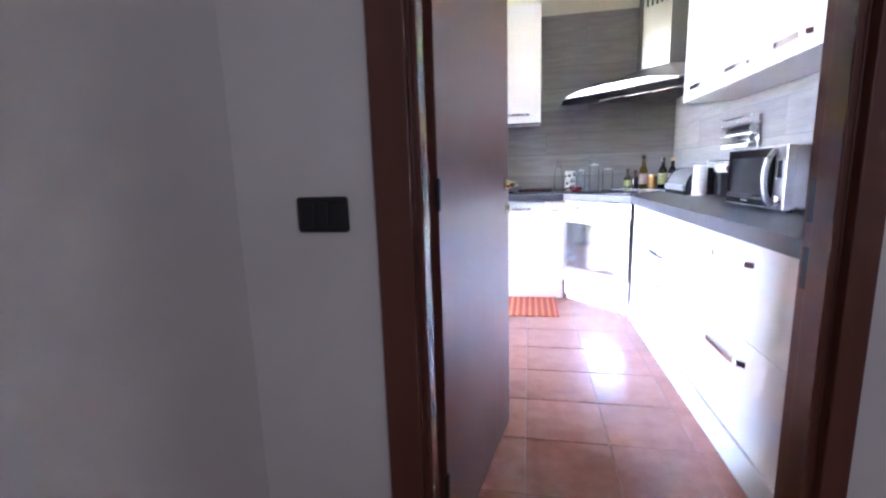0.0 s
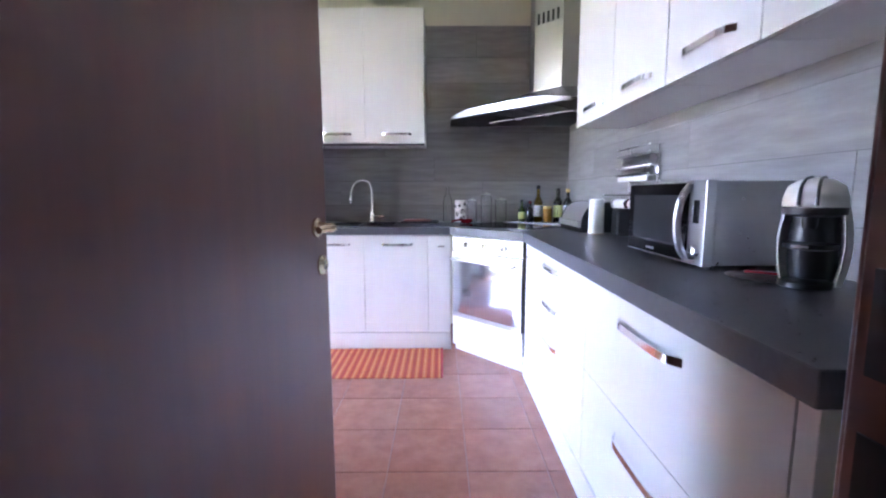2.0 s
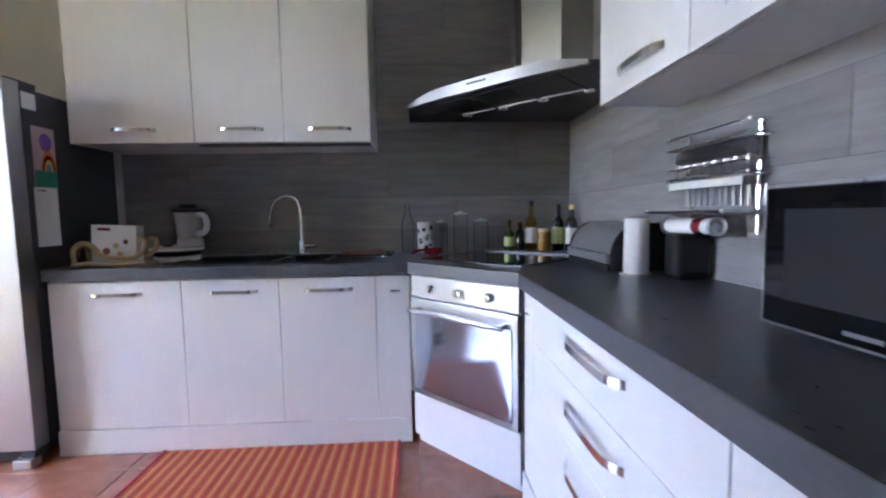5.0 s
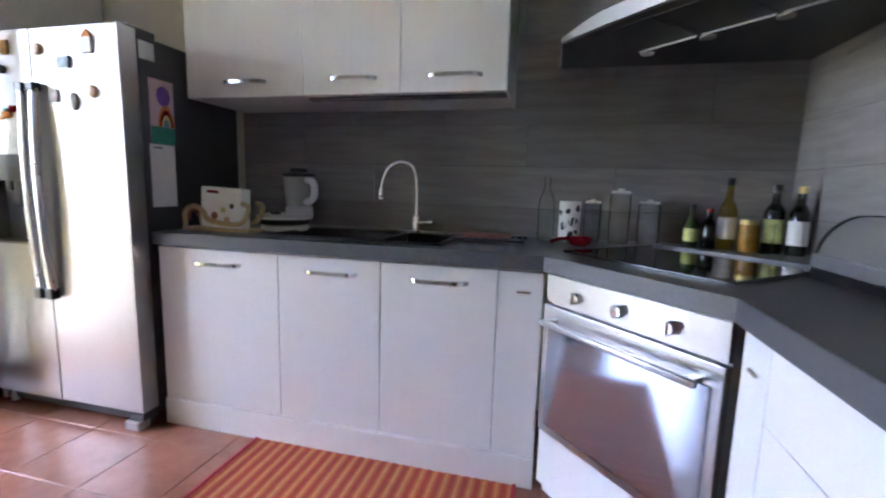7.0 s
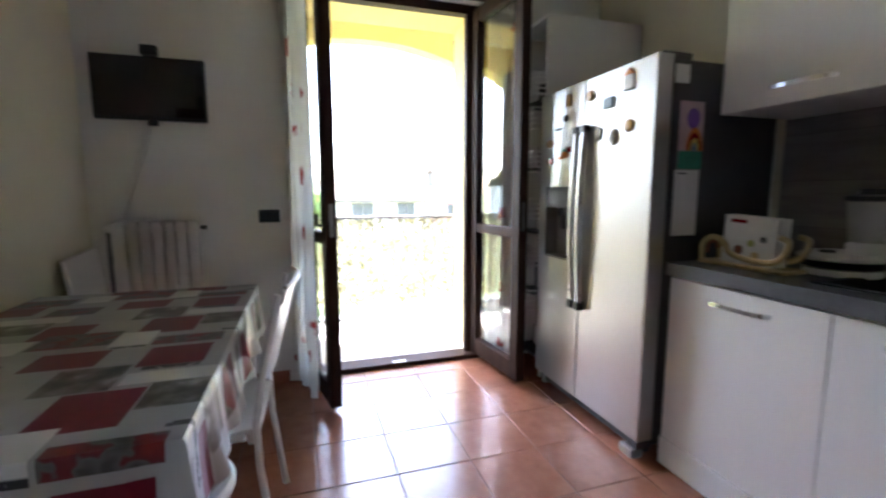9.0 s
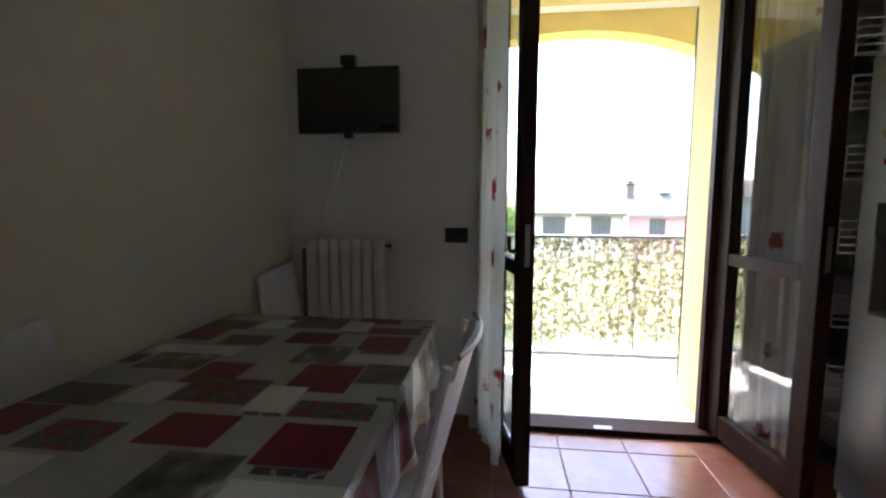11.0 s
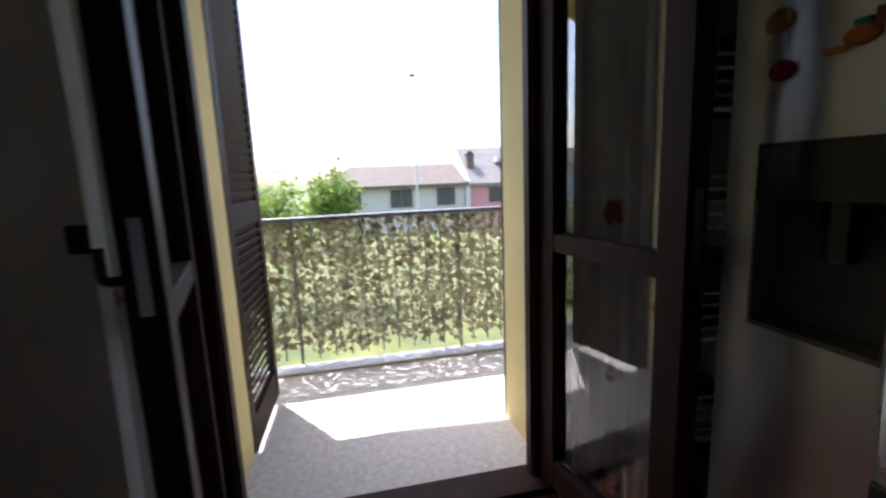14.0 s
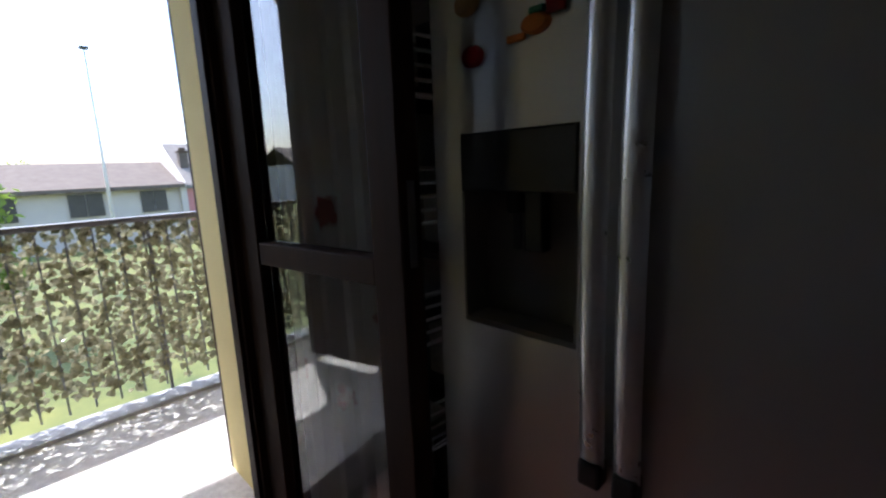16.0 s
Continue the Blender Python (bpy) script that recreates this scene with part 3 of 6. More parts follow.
for x0, x1, h0, h1 in ((-1.305, -0.695, -1.107, -0.880), (-0.695, -0.246, -0.573, -0.349), (-0.246, 0.196, -0.129, 0.098)):
    u = thing("wall_cabinet", ((x0 + x1) / 2, 4.3, 1.51), "white textured laminate wall cabinet with chrome handle", "cabinet", "wall cabinets above the sink")
    part("body", boxes([(x0 + 0.001, x1 - 0.001, 4.085, NORTH, 1.512, 2.465)]), M_LACX, u)
    d = part("cabinet_door", box(x0 + 0.002, x1 - 0.002, 4.063, 4.083, 1.512, 2.463, 0.0015), M_LAC, u)
    handle_n(d, h0, h1, 4.063, 1.575)
# dark strip stands in for the shadow gap below the cabinets
ul = thing("under_cabinet_panel", (-0.3, 4.25, 1.50), "dark strip drawn as the shadow line under the wall cabinets", "cabinet panel")
part("panel", boxes([(-0.69, 0.19, 4.095, 4.145, 1.499, 1.5105)], 0.002), M_DGREY, ul)

# drawers along the east wall
for y0, y1, rows in ((2.24, 3.22, ((0.677, 0.838, 0.788), (0.502, 0.675, 0.612), (0.125, 0.500, 0.444))), (1.312, 2.238, ((0.502, 0.838, 0.768), (0.125, 0.500, 0.418)))):
    u = thing("drawer_cabinet", (1.1, (y0 + y1) / 2, 0), "white laminate drawer cabinet with bow handles", "cabinet", "east run drawer cabinets")
    part("body", boxes([(FRONT_E + 0.022, EAST - 0.01, y0 + 0.001, y1 - 0.001, 0.10, 0.843)]), M_LACX, u)
    for z0, z1, hz in rows:
        d = part("drawer_front", box(FRONT_E, FRONT_E + 0.02, y0 + 0.002, y1 - 0.002, z0, z1, 0.0015), M_LAC, u)
        c = (2.69 if y1 > 3 else 1.775)
        handle_e(d, c - 0.165, c + 0.165, FRONT_E, hz)
u = thing("end_panel", (1.1, 1.29, 0), "white laminate end panel of the drawer run", "cabinet panel")
part("panel", boxes([(FRONT_E, EAST - 0.005, 1.272, 1.310, 0.0, 0.843)], 0.0015), M_LAC, u)
u = thing("filler_panel", (0.95, 3.29, 0), "narrow white laminate filler panel beside the oven", "cabinet panel")
part("panel", box(FRONT_E, FRONT_E + 0.02, 3.222, 3.345, 0.125, 0.838, 0.0015), M_LAC, u)
part("pull", box(FRONT_E - 0.012, FRONT_E, 3.25, 3.29, 0.757, 0.767, 0.003), M_CHROME, u)

for y0, y1, c in ((2.775, 3.30, 3.010), (2.292, 2.773, 2.520), (1.832, 2.290, 2.050), (1.372, 1.830, 1.590)):
    u = thing("wall_cabinet", (1.25, (y0 + y1) / 2, 1.50), "white textured laminate wall cabinet with chrome handle", "cabinet", "wall cabinets along the east wall")
    part("body", boxes([(1.116, EAST, y0 + 0.001, y1 - 0.001, 1.502, 2.465)]), M_LACX, u)
    d = part("cabinet_door", box(1.094, 1.114, y0 + 0.002, y1 - 0.002, 1.502, 2.463, 0.0015), M_LAC, u)
    handle_e(d, c - 0.127, c + 0.127, 1.094, 1.565)

# worktop with the cut-out for the sink
SX0, SX1, SY0, SY1 = -0.80, -0.03, 3.94, 4.30
wt = bmesh.new()
prism([(-1.305, 3.83), (SX0, 3.83), (SX0, NORTH), (-1.305, NORTH)], 0.845, 0.90, wt)
prism([(SX0, 3.83), (SX1, 3.83), (SX1, SY0), (SX0, SY0)], 0.845, 0.90, wt)
prism([(SX0, SY1), (SX1, SY1), (SX1, NORTH), (SX0, NORTH)], 0.845, 0.90, wt)
prism([(SX1, 3.83), (0.38, 3.83), (0.81, 3.354), (0.81, 1.258), (EAST, 1.258), (EAST, NORTH), (SX1, NORTH)], 0.845, 0.90, wt)
bmesh.ops.remove_doubles(wt, verts=wt.verts, dist=1e-5)
worktop = thing("worktop", (0.9, 3.2, 0.845), "dark anthracite matt worktop running round the corner", "worktop")
part("slab", wt, M_TOP, worktop)
M_EDGE = mat("grey_worktop_edging", (0.085, 0.088, 0.094), 0.42, var=0.15, scale=60)
for p, q in (((-1.305, 3.83), (0.38, 3.83)), ((0.38, 3.83), (0.81, 3.354)), ((0.81, 3.354), (0.81, 1.258)), ((0.81, 1.258), (EAST, 1.258))):
    d = (Vector(q) - Vector(p)).normalized()
    o = Vector((d.y, -d.x)) * 0.0015
    part("edge_band", prism([p, q, tuple(Vector(q) + o), tuple(Vector(p) + o)], 0.8455, 0.8985), M_EDGE, worktop, "slightly paler edge band")

sink = thing("kitchen_sink", ((SX0 + SX1) / 2, 4.12, 0.76), "black composite double sink with a drainer", "sink")
part("rim", boxes([(SX0 - 0.015, SX1 + 0.015, SY0 - 0.015, SY0 + 0.012, 0.9002, 0.907), (SX0 - 0.015, SX1 + 0.015, SY1 - 0.012, SY1 + 0.055, 0.9002, 0.907), (SX0 - 0.015, SX0 + 0.012, SY0, SY1, 0.9002, 0.9068), (SX1 - 0.012, SX1 + 0.015, SY0, SY1, 0.9002, 0.9068), (-0.305, -0.275, SY0, SY1, 0.76, 0.9066)], 0.002), M_BLACK, sink)
part("bowl", boxes([(SX0, SX1, SY0, SY1, 0.75, 0.76), (SX0, SX0 + 0.008, SY0, SY1, 0.75, 0.90), (SX1 - 0.008, SX1, SY0, SY1, 0.75, 0.90), (SX0, SX1, SY0, SY0 + 0.008, 0.75, 0.90), (SX0, SX1, SY1 - 0.008, SY1, 0.75, 0.90)]), M_BLACK, sink)
for x in (-0.55, -0.16):
    part("drain", lathe([(0.04, 0), (0.04, 0.004), (0.03, 0.002), (0.001, 0.002)], (x, 4.12, 0.76)), M_CHROME, sink, "chrome drain", True)

fau = thing("kitchen_tap", (-0.245, 4.325, 0.907), "chrome swan-neck kitchen tap with side lever", "tap")
part("base", lathe([(0.027, 0), (0.027, 0.012), (0.021, 0.018), (0.021, 0.075), (0.016, 0.085)], (-0.245, 4.325, 0.907)), M_CHROME, fau, "", True)
part("spout", tube([(-0.245, 4.325, 0.98), (-0.245, 4.325, 1.12), (-0.248, 4.325, 1.175), (-0.264, 4.318, 1.230), (-0.324, 4.300, 1.250), (-0.378, 4.285, 1.222), (-0.400, 4.276, 1.165), (-0.408, 4.272, 1.115)], 0.0082, n=10, smooth_path=2), M_CHROME, fau, "", True)
part("spray_head", lathe([(0.011, 0), (0.015, -0.015), (0.015, -0.05), (0.011, -0.055)], (-0.408, 4.272, 1.12)), M_CHROME, fau, "", True)
part("lever", tube([(-0.235, 4.322, 0.955), (-0.205, 4.315, 0.957), (-0.155, 4.305, 0.962)], 0.010, n=10), M_CHROME, fau, "", True)

# ---- oven unit set across the corner ----
A, Bp = Vector((0.38, 3.835, 0)), Vector((0.812, 3.358, 0))
dx = (Bp - A).normalized()
OV = Matrix.Translation((A + Bp) / 2) @ Matrix.Rotation(math.atan2(dx.y, dx.x), 4, "Z")
HW = (Bp - A).length / 2


def ov(bm):
    bm.transform(OV)
    return bm


oven = thing("oven", ((A + Bp) / 2).to_tuple(), "built-in stainless steel oven with dark glass door and three knobs", "oven")
part("housing", ov(boxes([(-HW + 0.012, HW - 0.012, 0.035, 0.45, 0.10, 0.843)])), M_LACX, oven)
part("control_panel", ov(box(-0.312, 0.312, 0.012, 0.034, 0.738, 0.838, 0.002)), M_STEEL, oven)
od = part("oven_door", ov(box(-0.312, 0.312, 0.006, 0.034, 0.262, 0.730, 0.003)), M_STEEL, oven, "steel framed oven door")
part("oven_glass", ov(box(-0.285, 0.285, 0.001, 0.008, 0.292, 0.672, 0.0015)), M_OVEN, od, "dark mirroring oven glass")
hb = box(-0.275, 0.275, -0.052, -0.034, 0.672, 0.692, 0.006, seg=3)
box(-0.262, -0.240, -0.036, 0.008, 0.675, 0.690, bm=hb)
box(0.240, 0.262, -0.036, 0.008, 0.675, 0.690, bm=hb)
part("oven_handle", ov(hb), M_STEEL, od, "steel bar handle", True)
for x in (-0.165, 0.0, 0.165):
    k = part("knob", ov(lathe([(0.021, 0), (0.020, 0.014), (0.017, 0.022), (0.001, 0.023)], (x, 0.012, 0.785), turn=pose(0, 0, 0, 90))), M_CHROME, oven, "chrome control knob", True)
    part("grip", ov(box(x - 0.003, x + 0.003, -0.018, 0.0, 0.765, 0.805, 0.002)), M_CHROME, k)
part("lower_panel", ov(box(-HW + 0.006, HW - 0.006, 0.018, 0.036, 0.045, 0.255, 0.002)), M_LAC, oven, "white panel below the oven")
part("plinth", ov(boxes([(-HW + 0.01, HW - 0.01, 0.045, 0.062, 0.0, 0.12)])), M_LAC, oven)

hob = thing("hob", (0.86, 3.93, 0.90), "black ceramic glass hob set across the corner", "hob")
HOB = Matrix.Translation((0.84, 3.905, 0)) @ Matrix.Rotation(math.atan2(dx.y, dx.x), 4, "Z")
hbm = box(-0.30, 0.30, -0.255, 0.255, 0.9004, 0.907, 0.002)
hbm.transform(HOB)
part("glass_plate", hbm, M_BGLASS, hob)
trim = boxes([(-0.304, 0.304, 0.250, 0.262, 0.9004, 0.916), (-0.306, -0.300, -0.255, 0.262, 0.9004, 0.909), (0.300, 0.306, -0.255, 0.262, 0.9004, 0.909)], 0.001)
trim.transform(HOB)
part("trim", trim, M_DGREY, hob, "thin dark edge trim")
for x, y, r in ((-0.15, -0.10, 0.09), (0.15, -0.10, 0.075), (-0.15, 0.12, 0.075), (0.15, 0.12, 0.10)):
    ring = bmesh.new()
    n = 36
    for rr in (r,):
        vi = [ring.verts.new((rr * math.cos(2 * math.pi * k / n), rr * math.sin(2 * math.pi * k / n), 0)) for k in range(n)]
        vo = [ring.verts.new(((rr + 0.0025) * math.cos(2 * math.pi * k / n), (rr + 0.0025) * math.sin(2 * math.pi * k / n), 0)) for k in range(n)]
        for k in range(n):
            ring.faces.new((vi[k], vo[k], vo[(k + 1) % n], vi[(k + 1) % n]))
    ring.transform(HOB @ Matrix.Translation((x, y, 0.9075)))
    part("cooking_zone", ring, M_DGREY, hob, "printed grey cooking ring")

# ---- corner hood ----
hood = thing("cooker_hood", (0.9, 3.95, 1.62), "stainless steel corner cooker hood with square chimney", "cooker hood")
HA, HB = (0.392, 4.085), (1.085, 3.39)
outline = [(HA[0], NORTH - 0.006), HA, HB, (EAST - 0.006, HB[1]), (EAST - 0.006, NORTH - 0.006)]


def canopy_rim():
    """The steel rim: thin at both ends, deeper and slightly bowed in the middle."""
    bm = bmesh.new()
    a, b = Vector((*HA, 0)), Vector((*HB, 0))
    out = Vector((-1, -1, 0)).normalized()
    rows = []
    for i in range(21):
        u = i / 20
        k = 4 * u * (1 - u)
        p = a.lerp(b, u) + out * 0.030 * k
        q = p - out * 0.02
        z0, z1 = 1.684, 1.700 + 0.034 * min(1.0, 1.6 * k)
        rows.append([bm.verts.new(v) for v in ((p.x, p.y, z0), (p.x, p.y, z1), (q.x, q.y, z1), (q.x, q.y, z0))])
    for r, t in zip(rows, rows[1:]):
        for k in range(4):
            bm.faces.new((r[k], r[(k + 1) % 4], t[(k + 1) % 4], t[k]))
    bm.faces.new(rows[0])
    bm.faces.new(rows[-1][::-1])
    return bm


part("canopy_rim", canopy_rim(), M_STEEL, hood, "polished steel canopy rim")
part("underside", prism([(HA[0] + 0.003, NORTH - 0.01), (HA[0] + 0.003, HA[1] + 0.003), (HB[0] + 0.003, HB[1] + 0.003), (EAST - 0.01, HB[1] + 0.003), (EAST - 0.01, NORTH - 0.01)], 1.690, 1.699), M_DGREY, hood, "dark underside of the hood")
slope = bmesh.new()
low = [(HA[0], NORTH - 0.008), (HA[0] + 0.004, HA[1] + 0.004), (HB[0] + 0.004, HB[1] + 0.004), (EAST - 0.008, HB[1]), (EAST - 0.008, NORTH - 0.008)]
cq = [(1.05, NORTH - 0.008), (1.05, 4.31), (1.22, 4.12), (EAST - 0.008, 4.12), (EAST - 0.008, NORTH - 0.008)]
lv = [slope.verts.new((x, y, 1.700)) for x, y in low]
hv = [slope.verts.new((x, y, 1.93)) for x, y in cq]
for i in range(5):
    slope.faces.new((lv[i], lv[(i + 1) % 5], hv[(i + 1) % 5], hv[i]))
slope.faces.new(hv)
slope.faces.new(lv[::-1])
part("canopy", slope, M_STEEL, hood)
ch = part("chimney", prism(cq, 1.93, 2.75), M_STEELV, hood, "steel chimney cover")
for i in range(5):
    c = Vector((1.075 + i * 0.029, 4.282 - i * 0.0324, 0))
    sl = box(-0.008, 0.008, -0.003, 0.006, 2.42, 2.50, 0.0)
    sl.transform(Matrix.Translation(c + Vector((-0.002, -0.002, 0))) @ Matrix.Rotation(math.atan2(-0.19, 0.17), 4, "Z"))
    part("vent_slot", sl, M_BLACK, ch)
FH = Matrix.Translation((0.86, 3.90, 0)) @ Matrix.Rotation(math.radians(-45), 4, "Z")
for i in range(3):
    f = box(-0.36 + i * 0.245, -0.125 + i * 0.245, -0.15, 0.13, 1.6865, 1.692, 0.001)
    f.transform(FH)
    gf = part("grease_filter", f, M_DGREY, hood, "dark mesh grease filter")
    rl = box(-0.355 + i * 0.245, -0.13 + i * 0.245, 0.120, 0.130, 1.679, 1.6865, 0.002)
    rl.transform(FH)
    part("filter_rail", rl, M_STEEL, gf, "bright steel filter rail")
for i in range(4):
    lp = lathe([(0.028, 0), (0.026, -0.006), (0.001, -0.004)], (0, 0, 0))
    lp.transform(FH @ Matrix.Translation((-0.36 + i * 0.24, 0.18, 1.690)))
    part("lamp", lp, M_CHROME, hood, "small unlit halogen lamp", True)
btn = bmesh.new()
for i in range(5):
    box(-0.05 + i * 0.022, -0.036 + i * 0.022, -0.004, 0.002, 1.703, 1.711, bm=btn)
btn.transform(Matrix.Translation((0.700, 3.700, 0)) @ Matrix.Rotation(math.radians(-45), 4, "Z"))
part("button_row", btn, M_BLACK, hood, "row of small black buttons")

# ---- fridge ----
M_RECESS = mat("grey_recess_plastic", (0.17, 0.165, 0.155), 0.4, var=0.1, scale=10)
FX0, FX1, FSP, FY = -2.250, -1.342, -1.822, 3.762
fridge = thing("fridge", (-1.8, 4.1, 0), "side-by-side silver fridge freezer with magnets on the doors", "fridge")
part("body", box(FX0 + 0.004, FX1 - 0.004, 3.850, 4.45, 0.045, 1.735, 0.006), M_DGREY, fridge, "dark grey painted fridge cabinet")
DX0, DX1, DZ0, DZ1 = -2.172, -1.900, 0.815, 1.225
fz = part("freezer_door", boxes([(FX0, DX0, FY, 3.845, 0.075, 1.752), (DX1, FSP - 0.003, FY, 3.845, 0.075, 1.752), (DX0, DX1, FY, 3.845, 0.075, DZ0), (DX0, DX1, FY, 3.845, DZ1, 1.752)]), M_STEELV, fridge, "silver freezer door with dispenser")
part("fridge_door", box(FSP + 0.003, FX1, FY, 3.845, 0.075, 1.752, 0.004), M_STEELV, fridge, "silver fridge door")
part("dispenser_back", box(DX0, DX1, 3.838, 3.846, DZ0, DZ1), M_RECESS, fz, "dark recess of the water dispenser")
part("dispenser_side", box(DX0, DX0 + 0.006, FY + 0.001, 3.838, DZ0 + 0.012, DZ1), M_RECESS, fz)
part("dispenser_side", box(DX1 - 0.006, DX1, FY + 0.001, 3.838, DZ0 + 0.012, DZ1), M_RECESS, fz)
part("drip_tray", box(DX0, DX1, FY + 0.001, 3.838, DZ0, DZ0 + 0.012), M_RECESS, fz, "dark grey drip tray")
part("dispenser_panel", box(DX0 + 0.002, DX1 - 0.002, FY - 0.004, 3.836, 1.105, DZ1 - 0.001, 0.003), M_BLACK, fz, "glossy black control panel")
part("dispenser_spout", boxes([(-2.065, -2.035, 3.775, 3.80, 1.06, 1.105), (-2.025, -1.985, 3.78, 3.815, 0.985, 1.105)], 0.004), M_BLACK, fz)
part("dispenser_lever", boxes([(-2.06, -2.04, 3.79, 3.797, 0.985, 1.06)], 0.002), M_DGREY, fz)


def fridge_handle(x, w):
    """A tall flat grip, slightly bowed away from the door, with dark end caps."""
    bm = bmesh.new()
    rings = []
    n = 24
    for i in range(n + 1):
        u = i / n
        z = 0.615 + u * 0.885
        y = FY - 0.034 - 0.018 * (1 - (2 * u - 1) ** 2)
        rings.append([bm.verts.new((x + w / 2 * math.cos(2 * math.pi * k / 12), y + 0.013 + 0.013 * math.sin(2 * math.pi * k / 12), z)) for k in range(12)])
    for a, b in zip(rings, rings[1:]):
        for k in range(12):
            bm.faces.new((a[k], a[(k + 1) % 12], b[(k + 1) % 12], b[k]))
    bm.faces.new(rings[0])
    bm.faces.new(rings[-1][::-1])
    return bm


for x in (-1.853, -1.790):
    h = part("door_handle", fridge_handle(x, 0.047), M_SILVER, fridge, "long silver bowed grip with black ends", True)
    for z0, z1 in ((1.490, 1.525), (0.575, 0.625)):
        part("end_cap", box(x - 0.021, x + 0.021, FY - 0.040, FY, z0, z1, 0.006), M_BLACK, h)
for x0 in (FX1 - 0.09, FX0 + 0.01):
    part("hinge_cover", box(x0, x0 + 0.08, 3.80, 3.95, 1.735, 1.765, 0.006), M_DGREY, fridge)
part("base_grille", boxes([(FX0 + 0.01, FX1 - 0.01, 3.80, 3.84, 0.015, 0.072)], 0.003), M_DGREY, fridge)
part("hinge_foot", box(FX1 - 0.085, FX1 - 0.004, 3.738, 3.80, 0.0, 0.042, 0.006), M_SILVER, fridge, "grey lower hinge foot")
part("hinge_pad", box(FX1 - 0.060, FX1 + 0.004, 3.755, 3.84, 0.042, 0.074, 0.004), M_DGREY, fridge)
for x in (FX0 + 0.05, FX1 - 0.05):
    part("foot", lathe([(0.022, 0), (0.022, 0.03), (0.012, 0.06)], (x, 3.81, 0.0)), M_SILVER, fridge, "", True)

# ---- pantry column beside the fridge ----
pan = thing("tall_shelf_unit", (-2.47, 4.1, 0), "tall white open shelf column beside the fridge with wire racks", "shelf unit")
part("side_panel", box(-2.281, -2.262, 3.80, 4.47, 0.0, 2.24, 0.002), M_LAC, pan)
part("side_panel", box(-2.690, -2.671, 3.80, 4.47, 0.0, 2.24, 0.002), M_LAC, pan)
part("top_panel", box(-2.671, -2.281, 3.80, 4.47, 2.221, 2.24, 0.002), M_LAC, pan)
# back and shelves coloured dark to put the column's inner shade into them
part("back_panel", box(-2.671, -2.281, 4.45, 4.47, 0.0, 2.22), M_DGREY, pan, "back panel darkened for the shade inside the column")
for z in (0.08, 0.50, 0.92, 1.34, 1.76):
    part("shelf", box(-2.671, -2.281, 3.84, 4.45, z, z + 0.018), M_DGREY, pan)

# ---- balcony door ----
FXI, FXO = -2.775, -2.850
bframe = setting("balcony_door_frame", boxes([
    (FXO, FXI, DOOR_Y0, DOOR_Y0 + 0.100, -0.004, DOOR_H), (FXO, FXI, DOOR_Y1 - 0.078, DOOR_Y1, -0.004, DOOR_H), (FXO, FXI, DOOR_Y0 + 0.100, DOOR_Y1 - 0.078, DOOR_H - 0.06, DOOR_H),
    (FXO + 0.015, FXI - 0.012, DOOR_Y0 + 0.100, DOOR_Y0 + 0.112, 0.02, DOOR_H - 0.06), (FXO + 0.015, FXI - 0.012, DOOR_Y1 - 0.090, DOOR_Y1 - 0.078, 0.02, DOOR_H - 0.06),
    (WEST, WEST + 0.014, DOOR_Y0 - 0.025, DOOR_Y0 + 0.004, 0.0, DOOR_H + 0.06), (WEST, WEST + 0.014, DOOR_Y1 - 0.004, DOOR_Y1 + 0.03, 0.0, DOOR_H + 0.06), (WEST, WEST + 0.016, DOOR_Y0 - 0.025, DOOR_Y1 + 0.03, DOOR_H - 0.004, DOOR_H + 0.065)], 0.003), M_FRAME, "dark walnut frame of the balcony door", "door frame")
part("threshold", boxes([(FXO - 0.01, WEST - 0.01, DOOR_Y0 + 0.002, DOOR_Y1 - 0.002, -0.004, 0.028)], 0.004), M_FRAME, bframe, "dark wooden threshold")
part("floor_latch", boxes([(-2.745, -2.715, 2.93, 3.02, 0.028, 0.034)], 0.002), M_STEEL, bframe, "small steel floor latch")


def sash(name, hinge, ang, flip, label):
    """A glazed door leaf; its own x runs from hinge to free edge."""
    W, H, T = 0.610, DOOR_H - 0.075, 0.060
    m = pose(hinge[0], hinge[1], 0.035, 0, 0, ang)
    s = thing(name, (hinge[0], hinge[1], 0.035), label, "balcony door leaf", "balcony door leaves")

    def bx(*r, bev=0.004):
        return box(*r, bev=bev, turn=m)
    for x0, x1 in ((0.0, 0.085), (W - 0.085, W)):
        part("stile", bx(x0, x1, 0, T, 0, H), M_FRAME, s)
    part("rail", bx(0.085, W - 0.085, 0.002, T - 0.002, 0, 0.115), M_FRAME, s)
    part("rail", bx(0.085, W - 0.085, 0.002, T - 0.002, H - 0.09, H), M_FRAME, s)
    part("rail", bx(0.085, W - 0.085, 0.002, T - 0.002, 0.885, 0.945), M_FRAME, s)
    for z0, z1 in ((0.118, 0.882), (0.948, H - 0.093)):
        g = part("pane", box(0.087, W - 0.087, T / 2 - 0.002, T / 2 + 0.002, z0, z1, turn=m), M_GLASS, s, "clear glass pane")
        g.visible_shadow = False
    for z in (0.2, 1.2, 2.1):
        part("hinge", lathe([(0.008, -0.05), (0.008, 0.05)], (0, 0, 0), n=10, turn=m @ pose(-0.004, T + 0.004 if flip else -0.004, z)), M_BLACK, s, "", True)
    part("lock_plate", bx(W, W + 0.002, T / 2 - 0.01, T / 2 + 0.01, 0.93, 1.10, bev=0), M_STEEL, s, "steel lock plate")
    return s, m, W, H, T


